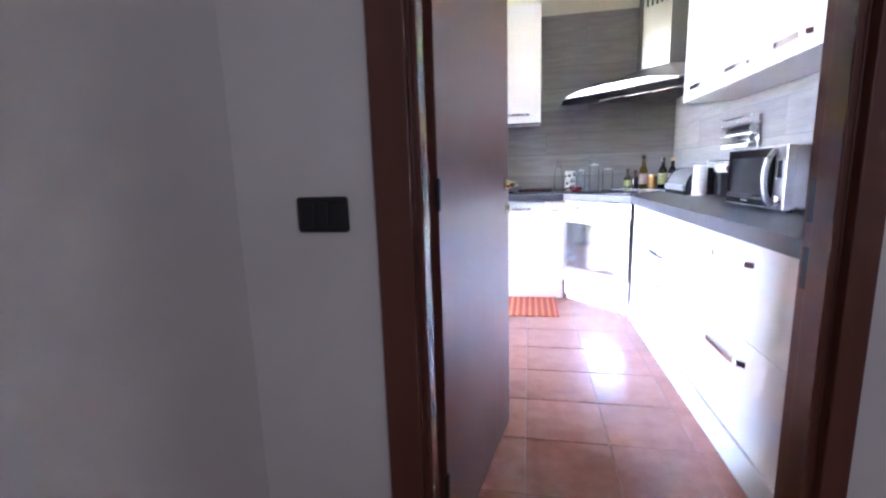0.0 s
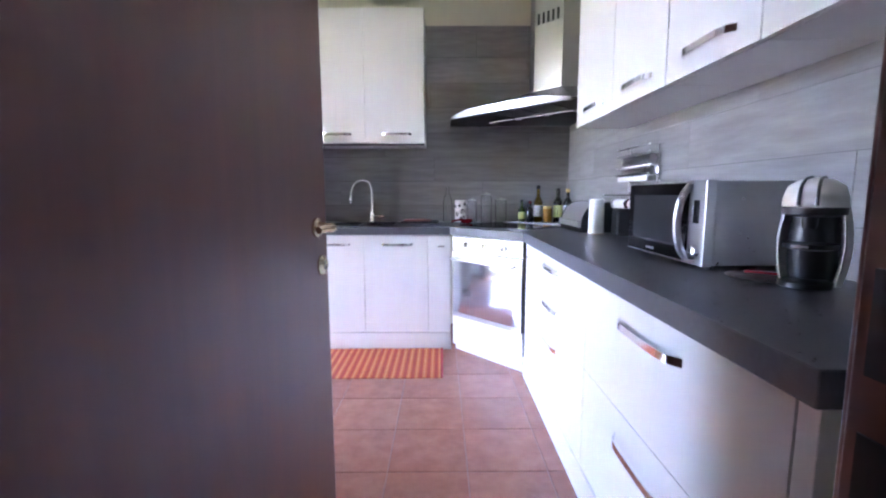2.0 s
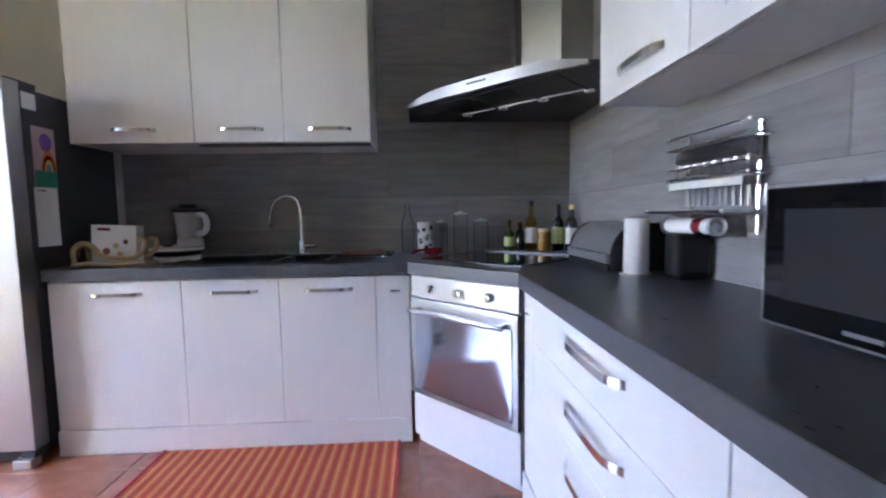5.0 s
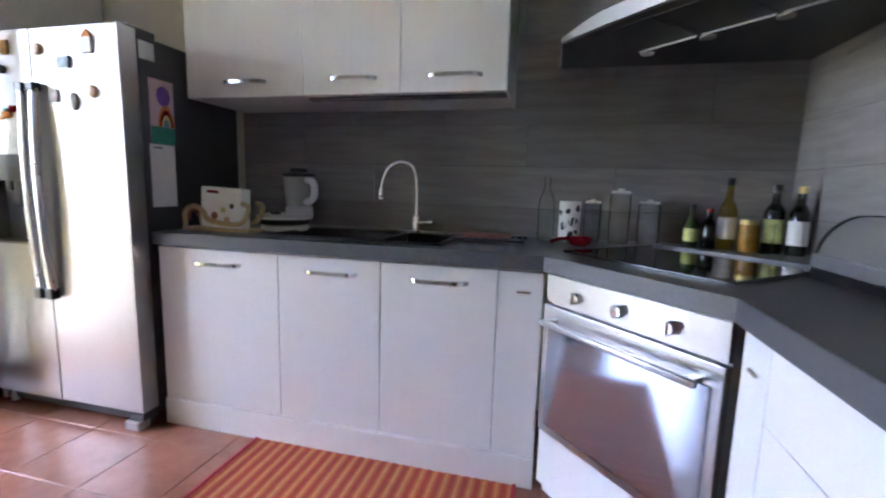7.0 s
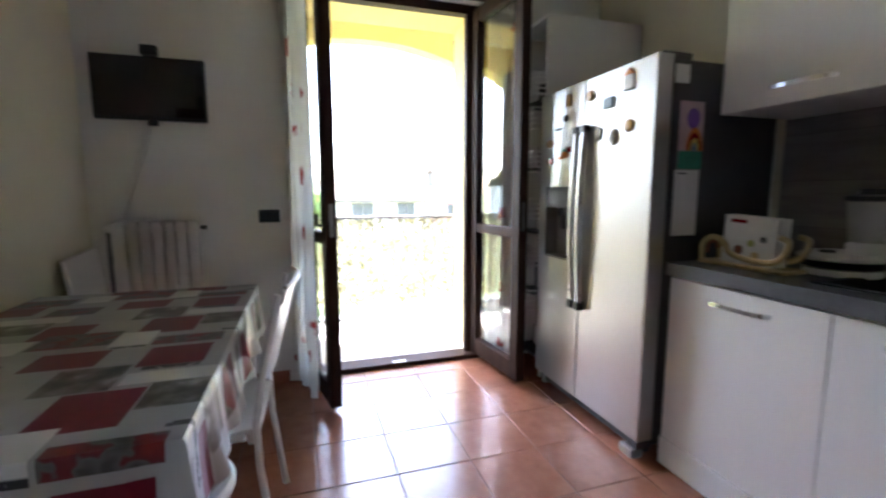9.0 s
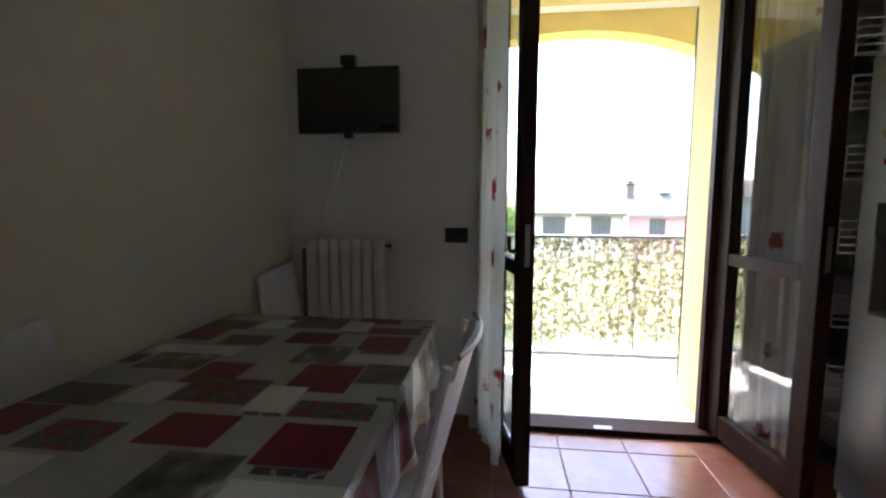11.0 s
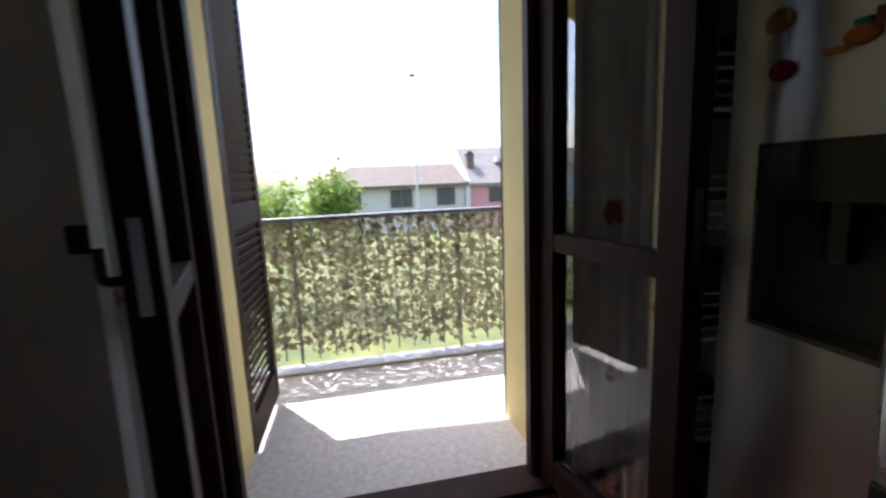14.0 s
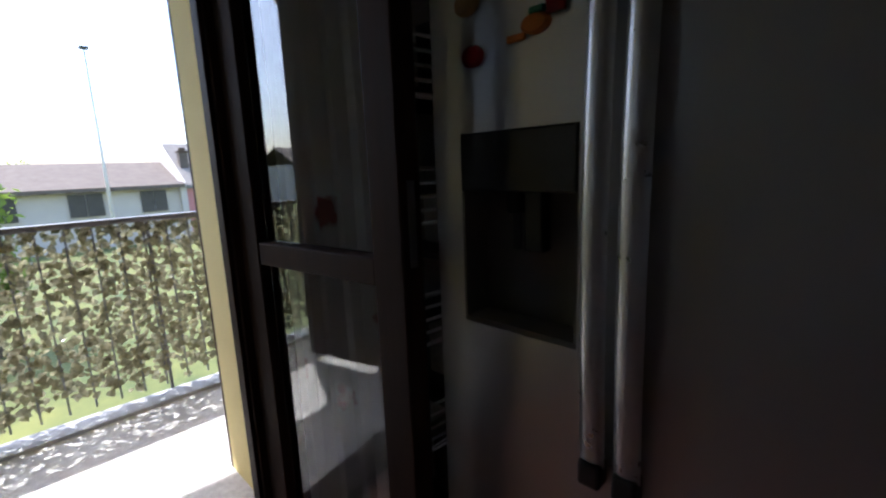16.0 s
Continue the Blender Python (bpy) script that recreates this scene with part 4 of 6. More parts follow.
left_sash = sash("balcony_door_leaf", (-2.755, 2.350), 12.8, False, "open dark walnut glazed balcony door leaf with curtain")
right_sash = sash("balcony_door_leaf", (-2.772, 3.512), 6.6, True, "open dark walnut glazed balcony door leaf by the fridge")
lv_bm = tube([(0.575, -0.002, 0.99), (0.575, -0.030, 0.99), (0.573, -0.034, 1.00), (0.570, -0.034, 1.05)], 0.009, smooth_path=1)
lv_bm.transform(left_sash[1])
part("door_handle", lv_bm, M_BLACK, left_sash[0], "dark lever handle", True)


def curtain_material():
    m, n, l, b = nodes_of("sheer_white_curtain_with_red_motifs")
    tc = n.new("ShaderNodeTexCoord")
    mp = n.new("ShaderNodeMapping")
    mp.inputs["Scale"].default_value = (5.0, 5.0, 4.2)
    l.new(tc.outputs["Object"], mp.inputs[0])
    vo = n.new("ShaderNodeTexVoronoi")
    vo.inputs["Scale"].default_value = 1.0
    vo.inputs["Randomness"].default_value = 0.75
    nz = n.new("ShaderNodeTexNoise")
    nz.inputs["Scale"].default_value = 22
    mx = n.new("ShaderNodeVectorMath")
    mx.operation = "MULTIPLY_ADD"
    mx.inputs[1].default_value = (0.35, 0.35, 0.35)
    l.new(tc.outputs["Object"], nz.inputs["Vector"])
    l.new(nz.outputs["Color"], mx.inputs[0])
    l.new(mp.outputs[0], mx.inputs[2])
    l.new(mx.outputs[0], vo.inputs["Vector"])
    rp = n.new("ShaderNodeValToRGB")
    rp.color_ramp.elements[0].position, rp.color_ramp.elements[0].color = 0.16, (0.36, 0.05, 0.05, 1)
    rp.color_ramp.elements[1].position, rp.color_ramp.elements[1].color = 0.23, (0.80, 0.79, 0.76, 1)
    l.new(vo.outputs["Distance"], rp.inputs[0])
    l.new(rp.outputs[0], b.inputs["Base Color"])
    b.inputs["Roughness"].default_value = 0.9
    tr = n.new("ShaderNodeBsdfTranslucent")
    l.new(rp.outputs[0], tr.inputs["Color"])
    ms = n.new("ShaderNodeMixShader")
    ms.inputs[0].default_value = 0.65
    l.new(b.outputs[0], ms.inputs[1])
    l.new(tr.outputs[0], ms.inputs[2])
    l.new(ms.outputs[0], n["Material Output"].inputs["Surface"])
    return m


M_CURTAIN = curtain_material()


def curtain(sash_data, side, x0, x1, z0, label, seed):
    """A pleated net curtain on rods across the inner face of a leaf."""
    s, m, W, H, T = sash_data
    rng = random.Random(seed)
    bm = bmesh.new()
    nx, nz = 44, 26
    off = (T + 0.022) if side > 0 else -0.046
    ph = [rng.uniform(0, 6.28) for _ in range(4)]
    grid = []
    for j in range(nz + 1):
        w = j / nz
        z = z0 + (H - 0.03 - z0) * w
        row = []
        for i in range(nx + 1):
            u = i / nx
            flare = 1.0 + 0.10 * (1 - w) * (u - 0.5)
            x = x0 + (x1 - x0) * (0.5 + (u - 0.5) * flare)
            y = off + side * ((0.012 if side > 0 else 0.022) * math.sin(u * 34 + ph[0] + 0.6 * math.sin(w * 5)) + 0.006 * math.sin(u * 61 + ph[1] + w * 3) + 0.02 * (1 - w) * math.sin(u * 5 + ph[2]) ** 2)
            row.append(bm.verts.new((x, y, z + 0.012 * math.sin(u * 21 + ph[3]) * (1 - w) ** 4)))
        grid.append(row)
    for a, b in zip(grid, grid[1:]):
        for i in range(nx):
            bm.faces.new((a[i], a[i + 1], b[i + 1], b[i]))
    bm.transform(m)
    c = thing("curtain", tuple(m.translation), label, "curtain", "door curtains")
    part("cloth", bm, M_CURTAIN, c, "", True)
    rod = tube([(x0 - 0.02, off * 0.75, H - 0.04), (x1 + 0.02, off * 0.75, H - 0.04)], 0.004)
    rod.transform(m)
    part("rod", rod, M_BRASS, c, "thin brass curtain rod", True)
    return c


curtain(left_sash, -1, 0.05, 0.50, 0.04, "white net curtain with red heart motifs on the door leaf", 3)
curtain(right_sash, 1, 0.12, 0.50, 0.10, "white net curtain with red heart motifs behind glass", 5)


# ---- louvred shutters ----
def shutter(hinge, ang, label):
    m = pose(hinge[0], hinge[1], -0.03, 0, 0, ang)
    s = thing("shutter", (hinge[0], hinge[1], -0.03), label, "shutter", "louvred shutters")
    W, H, T = 0.62, 2.42, 0.034
    for x0, x1 in ((0, 0.075), (W - 0.075, W)):
        part("stile", box(x0, x1, 0, T, 0, H, 0.003, turn=m), M_FRAME, s)
    for z0, z1 in ((0, 0.16), (1.02, 1.13), (H - 0.09, H)):
        part("rail", box(0.075, W - 0.075, 0.002, T - 0.002, z0, z1, 0.003, turn=m), M_FRAME, s)
    for z0, z1 in ((0.16, 1.02), (1.13, H - 0.09)):
        k = int((z1 - z0) / 0.042)
        for i in range(k):
            z = z0 + (i + 0.5) * (z1 - z0) / k
            sl = box(0.075, W - 0.075, -0.031, 0.031, -0.004, 0.004)
            sl.transform(m @ pose(0, T / 2, z, -67))
            part("slat", sl, M_FRAME, s)
    return s


shutter((WEST_OUT - 0.026, DOOR_Y0 + 0.042), 178.5, "open dark brown louvred shutter standing out on the balcony")
shutter((WEST_OUT - 0.024, DOOR_Y1 + 0.002), 90.5, "dark brown louvred shutter folded against the house wall")

# ---- railing with screening ----
RX = -4.42
rail = thing("railing", (RX, 3.0, BAL_Z), "grey iron balcony railing with a flat top rail", "railing")
part("top_rail", box(RX - 0.035, RX + 0.035, 1.30, 4.80, 0.925, 0.955, 0.006), M_IRON, rail, "flat grey painted handrail")
bar = box(-0.0045, 0.0045, -0.0045, 0.0045, -0.055, 0.90)
bar_me = bpy.data.meshes.new("bar")
bar.to_mesh(bar_me)
bar.free()
bar_me.materials.append(M_IRON)
for i in range(31):
    b_ob = new("bar", bar_me)
    b_ob.parent = rail
    b_ob.location = (0, 1.37 - 3.0 + i * 0.112, 0.015 - BAL_Z)
for y in (1.325, 2.48, 3.63, 4.775):
    part("post", box(RX - 0.008, RX + 0.008, y - 0.008, y + 0.008, BAL_Z - 0.06, 0.925, 0.002), M_IRON, rail)


def ivy():
    """A hanging screen of many small folded leaves on strings."""
    rng = random.Random(11)
    verts, faces = [], []
    strand = 0
    y = 1.33
    while y < 4.77:
        strand += 1
        low = 0.005 + rng.uniform(-0.03, 0.06)
        z = 0.915
        while z > low:
            for _ in range(3):
                cy = y + rng.gauss(0, 0.018)
                cz = z + rng.uniform(-0.02, 0.02)
                cx = RX - 0.004 + rng.uniform(-0.022, 0.022)
                s = rng.uniform(0.012, 0.026)
                m = Matrix.Translation((cx, cy, cz)) @ Euler((rng.uniform(-0.9, 0.9), rng.uniform(-0.7, 0.7), rng.uniform(-0.7, 0.7))).to_matrix().to_4x4()
                k = len(verts)
                fold = rng.uniform(0.15, 0.4)
                for p in ((0, 0, -1.15), (fold, 0.75, -0.35), (fold, 0.95, 0.45), (0, 0.0, 0.75), (fold, -0.95, 0.45), (fold, -0.75, -0.35)):
                    verts.append(tuple(m @ (Vector(p) * s)))
                faces += [(k, k + 1, k + 2, k + 3), (k, k + 3, k + 4, k + 5)]
            z -= rng.uniform(0.030, 0.046)
        y += rng.uniform(0.034, 0.046)
    me = bpy.data.meshes.new("ivy_screen")
    me.from_pydata(verts, [], faces)
    me.materials.append(M_LEAF)
    ob = new("ivy_screen", me)
    WORLD[ob.name] = Matrix.Identity(4)
    return tagged(ob, "artificial ivy leaf screen tied to the balcony railing", "ivy screen", kind="stuff")


ivy()
dg = thing("door_stop", (-3.30, 3.00, BAL_Z), "small dark metal shutter catch on the balcony floor", "door stop")
part("catch", boxes([(-3.33, -3.325, 2.97, 3.03, BAL_Z, BAL_Z + 0.03), (-3.33, -3.29, 2.97, 2.976, BAL_Z, BAL_Z + 0.03), (-3.33, -3.29, 3.024, 3.03, BAL_Z, BAL_Z + 0.03)], 0.001), M_IRON, dg)

# ---- outside ----
GZ = -3.3
setting("ground", boxes([(-700, 300, -500, 500, GZ - 0.3, GZ)]), M_GRASS, "green lawn below the balcony", "lawn")


def window_far(parent, x, y0, y1, z0, z1, name="window"):
    w = part(name, boxes([(x, x + 0.10, y0, y1, z0, z1)]), M_HOUSE, parent, "far window with dark shutters")
    ym = (y0 + y1) / 2
    for a, b in ((y0, ym - 0.015), (ym + 0.015, y1)):
        part("shutter_leaf", boxes([(x + 0.085, x + 0.16, a, b, z0, z1)]), M_DARKWIN, w, "dark brown closed shutter leaf")


def gable_roof(x0, x1, y0, y1, ze, zr, t=0.25, hip=0.0):
    """Two slopes with the ridge along y."""
    bm = bmesh.new()
    xm = (x0 + x1) / 2
    for xa, xb in ((x0, xm), (x1, xm)):
        v = [bm.verts.new(p) for p in ((xa, y0, ze), (xa, y1, ze), (xb, y1, zr), (xb, y0 + hip, zr), (xa, y0, ze + t), (xa, y1, ze + t), (xb, y1, zr + t), (xb, y0 + hip, zr + t))]
        for f in ((0, 1, 2, 3), (4, 5, 6, 7), (0, 1, 5, 4), (1, 2, 6, 5), (2, 3, 7, 6), (3, 0, 4, 7)):
            bm.faces.new([v[k] for k in f])
    if hip:
        bm.faces.new([bm.verts.new(p) for p in ((x0, y0, ze + t), (x1, y0, ze + t), (xm, y0 + hip, zr + t))])
    return bm


HX = -38.0
house = thing("house", (HX - 4, -8, GZ), "long white terraced house with clay tiled roof", "house")
part("wall", boxes([(HX - 8, HX, 1.0, 13.0, GZ, 0.62)]), M_HOUSE, house)
part("roof", gable_roof(HX - 8.6, HX + 0.7, 0.3, 13.0, 0.42, 2.12, hip=3.0), M_ROOF, house, "brown clay tiled roof")
for i in range(11):
    part("rafter_end", box(HX + 0.68, HX + 0.80, 0.9 + i * 1.1, 1.0 + i * 1.1, 0.40, 0.52), M_BARK, house)
for y in (2.2, 6.4):
    window_far(house, HX, y, y + 1.8, -1.15, 0.30)
window_far(house, HX, 10.3, 11.85, -1.15, 0.30)
house2 = thing("house", (HX - 4, 22, GZ), "pink terraced house with grey roof and brick chimney", "house")
part("wall", boxes([(HX - 8.5, HX - 0.3, 13.1, 40, GZ, 0.45)]), M_PINK, house2)
part("roof", gable_roof(HX - 9, HX + 0.2, 13.2, 40, 0.30, 3.55), M_ROOFG, house2, "pale grey tiled roof")
pw = bmesh.new()
vs = [pw.verts.new((x, y, z)) for y in (12.75, 13.15) for x, z in ((HX + 0.35, GZ), (HX + 0.35, 0.75), (HX - 4.4, 3.75), (HX - 9.1, 0.75), (HX - 9.1, GZ))]
pw.faces.new(vs[:5])
pw.faces.new(vs[5:][::-1])
for i in range(5):
    pw.faces.new((vs[i], vs[(i + 1) % 5], vs[5 + (i + 1) % 5], vs[5 + i]))
part("party_wall", pw, M_HOUSE, house2, "white party wall rising over the roofs")
chm = part("chimney", boxes([(HX - 2.2, HX - 1.6, 13.5, 14.1, 1.3, 3.0)]), M_ROOF, house2, "brick chimney stack")
part("chimney_cap", boxes([(HX - 2.3, HX - 1.5, 13.4, 14.2, 3.0, 3.12), (HX - 2.1, HX - 1.7, 13.6, 14.0, 3.12, 3.35)], 0.03), M_BARK, chm)
part("roof_window", boxes([(HX - 2.4, HX - 1.5, 16.2, 17.2, 2.35, 2.75)]), M_HOUSE, house2, "small roof light")
for y in (15.0, 18.2, 22.0):
    window_far(house2, HX - 0.3, y, y + 1.2, -1.1, 0.15)
farh = thing("house", (-62, -55, GZ), "distant brick house with clay roof", "house")
part("wall", boxes([(-66, -58, -66, -44, GZ, 2.4)]), M_HOUSE, farh)
part("roof", gable_roof(-66.5, -57.5, -66.5, -43.5, 2.3, 5.0), M_ROOF, farh)

lamp = thing("street_lamp", (-24.0, 6.45, GZ), "tall grey steel street lamp with a flat head", "street lamp")
part("pole", lathe([(0.075, 0), (0.065, 3), (0.040, 9.5)], (-24.0, 6.45, GZ), n=12), M_SILVER, lamp, "", True)
part("lamp_head", box(-24.15, -23.85, 6.30, 6.60, GZ + 9.45, GZ + 9.55, 0.03), M_DGREY, lamp)


def tree(at, height, spread, seed, label, leaves=2600, trunk=0.14):
    rng = random.Random(seed)
    t = thing("tree", at, label, "tree")
    base = Vector(at)
    bm = lathe([(trunk, 0), (trunk * 0.7, height * 0.45), (trunk * 0.35, height * 0.8)], at, n=10)
    tips = []
    for i in range(11):
        a = rng.uniform(0, 6.28)
        z0 = height * rng.uniform(0.3, 0.75)
        L = spread * rng.uniform(0.5, 1.0)
        p0 = base + Vector((0, 0, z0))
        p1 = p0 + Vector((math.cos(a) * L * 0.5, math.sin(a) * L * 0.5, height * 0.10))
        p2 = p0 + Vector((math.cos(a) * L, math.sin(a) * L, height * rng.uniform(0.12, 0.28)))
        tube([p0, p1, p2], trunk * 0.22, bm=bm, n=6)
        tips += [p1, p2, p1.lerp(p2, 0.5)]
    tips.append(base + Vector((0, 0, height)))
    tips.append(base + Vector((0, 0, height * 0.88)))
    part("trunk", bm, M_BARK, t, "", True)
    verts, faces = [], []
    for i in range(leaves):
        c = rng.choice(tips)
        p = c + Vector((rng.gauss(0, spread * 0.20), rng.gauss(0, spread * 0.20), rng.gauss(0, height * 0.075)))
        s = rng.uniform(0.07, 0.15)
        m = Matrix.Translation(p) @ Euler((rng.uniform(-1.2, 1.2), rng.uniform(-1.2, 1.2), rng.uniform(0, 6.28))).to_matrix().to_4x4()
        k = len(verts)
        for q in ((-1, 0, 0), (0, -0.5, 0.12), (1, 0, 0), (0, 0.5, 0.12)):
            verts.append(tuple(m @ (Vector(q) * s) - base))
        faces.append((k, k + 1, k + 2, k + 3))
    me = bpy.data.meshes.new("crown")
    me.from_pydata(verts, [], faces)
    me.materials.append(M_TREE)
    cr = new("crown", me)
    cr.parent = t
    return t


tree((-17.5, 2.55, GZ), 4.45, 0.95, 2, "young light green garden tree", 3600)
tree((-18.0, 0.75, GZ), 4.2, 1.2, 4, "young light green garden tree", 3000)
tree((-30.0, -8.0, GZ), 5.5, 2.4, 5, "leafy green garden tree", 3000, 0.2)
tree((-14.0, -14.0, GZ), 6.5, 2.4, 6, "leafy green garden tree", 3600, 0.2)
tree((-50.0, -6.0, GZ), 4.8, 3.2, 7, "dark tree behind the far roofs", 2500, 0.25)
tree((-55.0, 4.0, GZ), 6.2, 3.0, 8, "dark tree behind the far roofs", 2500, 0.25)

# ---- dining corner ----
TX0, TX1, TY0, TY1, TZ = -2.07, -0.675, 1.31, 2.160, 0.760
table = thing("dining_table", (-1.37, 1.73, 0), "white rectangular dining table against the wall", "table")
part("tabletop", box(TX0 + 0.006, TX1 - 0.006, TY0 + 0.006, TY1 - 0.006, 0.725, 0.7565, 0.003), M_WHITEP, table)
for x in (TX0 + 0.05, TX1 - 0.05):
    for y in (TY0 + 0.05, TY1 - 0.05):
        part("leg", box(x - 0.025, x + 0.025, y - 0.025, y + 0.025, 0, 0.725, 0.003), M_WHITEP, table)


def tablecloth():
    """A cloth lying on the table, with a hem that hangs in soft folds."""
    bm = bmesh.new()
    drop = 0.20
    loops = []
    per = []
    n = 60
    for i in range(n):
        per.append((TX0 + (TX1 - TX0) * i / n, TY0, 0, -1))
    for i in range(36):
        per.append((TX1, TY0 + (TY1 - TY0) * i / 36, 1, 0))
    for i in range(n):
        per.append((TX1 - (TX1 - TX0) * i / n, TY1, 0, 1))
    for i in range(36):
        per.append((TX0, TY1 - (TY1 - TY0) * i / 36, -1, 0))
    levels = [(-0.004, 0.0), (0.002, -0.006), (0.004, -0.03), (0.008, -0.10), (0.014, -0.16), (0.018, -drop)]
    for k, (o, dz) in enumerate(levels):
        ring = []
        for i, (x, y, nx, ny) in enumerate(per):
            fold = (abs(dz) / drop) ** 1.3 * (0.014 * math.sin(i * 0.55) + 0.009 * math.sin(i * 1.27 + 1))
            lim = 0.006 if ny < 0 else 1.0
            d = min(o + fold if fold > 0 else o * 0.6 + max(fold, -0.004), lim)
            ring.append(bm.verts.new((x + nx * d, y + ny * d, TZ + 0.001 + dz)))
        loops.append(ring)
    bm.faces.new(loops[0])
    for a, b in zip(loops, loops[1:]):
        for i in range(len(a)):
            j = (i + 1) % len(a)
            bm.faces.new((a[i], a[j], b[j], b[i]))
    return bm


cloth = solo("tablecloth", tablecloth(), M_CLOTH, (-1.37, 1.73, 0.76), "patchwork printed oilcloth in red, white and grey on the table", "tablecloth", smooth=True)


def chair_base(name, label, back_mat, seat_mat, cat="chair", group="dining chairs"):
    """A bent-tube chair at the origin, its back on the -y side, the sitter looking to +y."""
    c = thing(name, (0, 0, 0), label, cat, group)
    seat = bmesh.new()
    nx, ny = 10, 10
    top, bot = [], []
    for j in range(ny + 1):
        for i in range(nx + 1):
            u, v = i / nx * 2 - 1, j / ny * 2 - 1
            w = 0.20 * (1 - 0.06 * (v < -0.6))
            dip = -0.012 * (1 - u * u) - (0.018 * max(0, v - 0.6) ** 1.5)
            top.append(seat.verts.new((u * w, v * 0.20, 0.455 + dip)))
            bot.append(seat.verts.new((u * w, v * 0.20, 0.441 + dip)))
    for j in range(ny):
        for i in range(nx):
            k = j * (nx + 1) + i
            seat.faces.new((top[k], top[k + 1], top[k + nx + 2], top[k + nx + 1]))
            seat.faces.new((bot[k + nx + 1], bot[k + nx + 2], bot[k + 1], bot[k]))
    edge = [i for i in range(nx + 1)] + [(j + 1) * (nx + 1) - 1 for j in range(1, ny + 1)] + [ny * (nx + 1) + i for i in range(nx - 1, -1, -1)] + [j * (nx + 1) for j in range(ny - 1, 0, -1)]
    for a, b in zip(edge, edge[1:] + edge[:1]):
        seat.faces.new((top[a], bot[a], bot[b], top[b]))
    part("seat", seat, seat_mat, c, "", True)
    back = bmesh.new()
    f, r = [], []
    nz = 9
    for j in range(nz + 1):
        w = j / nz
        for i in range(nx + 1):
            u = i / nx * 2 - 1
            hw = 0.195 * (1 - 0.10 * w * w)
            y = -0.200 - 0.085 * w - 0.03 * (1 - u * u)
            z = 0.60 + 0.315 * w - 0.03 * (u * u) * (w > 0.8)
            f.append(back.verts.new((u * hw, y, z)))
            r.append(back.verts.new((u * hw, y - 0.012, z)))
    for j in range(nz):
        for i in range(nx):
            k = j * (nx + 1) + i
            back.faces.new((f[k], f[k + 1], f[k + nx + 2], f[k + nx + 1]))
            back.faces.new((r[k + nx + 1], r[k + nx + 2], r[k + 1], r[k]))
    edge = [i for i in range(nx + 1)] + [(j + 1) * (nx + 1) - 1 for j in range(1, nz + 1)] + [nz * (nx + 1) + i for i in range(nx - 1, -1, -1)] + [j * (nx + 1) for j in range(nz - 1, 0, -1)]
    for a, b in zip(edge, edge[1:] + edge[:1]):
        back.faces.new((f[a], r[a], r[b], f[b]))
    part("backrest", back, back_mat, c, "", True)
    rim = tube([(0.19 * math.sin(k * math.pi / 16) , -0.2975 - 0.03 * math.cos(k * math.pi / 16) ** 2, 0.902) for k in range(-8, 9)], 0.0065)
    part("top_edge", rim, M_BEIGE, c, "bare plywood edge", True)
    for s in (-1, 1):
        part("rear_leg", tube([(s * 0.19, -0.275, 0.88), (s * 0.195, -0.215, 0.62), (s * 0.195, -0.185, 0.43), (s * 0.20, -0.235, 0.0)], 0.011, smooth_path=1), M_WHITEP, c, "", True)
        part("front_leg", tube([(s * 0.195, -0.16, 0.432), (s * 0.195, 0.15, 0.432), (s * 0.197, 0.18, 0.41), (s * 0.20, 0.20, 0.0)], 0.011, smooth_path=1), M_WHITEP, c, "", True)
    return c


ch1 = chair_base("dining_chair", "white laminated chair with a grip slot at the table side", M_WHITEP, M_WHITEP)
gh = box(-0.055, 0.055, -0.008, 0.008, -0.013, 0.013, 0.006, turn=pose(0, -0.278, 0.80, 15))
part("grip_hole", gh, M_BLACK, ch1, "dark grip slot in the backrest")
copy_thing(ch1, pose(-0.725, 1.745, 0, 0, 0, 92))
ch1.matrix_basis = pose(-1.46, 2.025, 0.0, 0, 0, 178)
stool = thing("stool", (-0.97, 2.0, 0), "white tube-legged stool pushed under the table", "stool")
part("seat", lathe([(0.155, 0.462), (0.168, 0.470), (0.170, 0.484), (0.160, 0.494), (0.001, 0.497)], (-0.97, 2.02, 0), n=28), M_WHITEP, stool, "", True)
for sx in (-1, 1):
    for sy in (-1, 1):
        part("leg", tube([(-0.97 + sx * 0.09, 2.02 + sy * 0.09, 0.463), (-0.97 + sx * 0.125, 2.02 + sy * 0.125, 0.25), (-0.97 + sx * 0.145, 2.02 + sy * 0.145, 0.0)], 0.010, smooth_path=1), M_WHITEP, stool, "", True)
fold = thing("folded_chair", (-2.50, 1.40, 0), "folded white chair leaning on the wall by the radiator", "chair")
FM = pose(-2.505, 1.395, 0.0, 4.6, 4.5, 0)
part("panel", box(-0.182, 0.182, -0.010, 0.010, 0.42, 0.905, 0.006, turn=FM, seg=3), M_WHITEP, fold)
for x in (-0.120, 0.120):
    part("leg", tube([FM @ Vector((x, -0.018, 0.02)), FM @ Vector((x, -0.018, 0.88))], 0.010), M_WHITEP, fold, "", True)
    part("foot_cap", lathe([(0.013, 0), (0.013, 0.03)], FM @ Vector((x, -0.018, 0.012)), n=10), M_DGREY, fold, "", True)

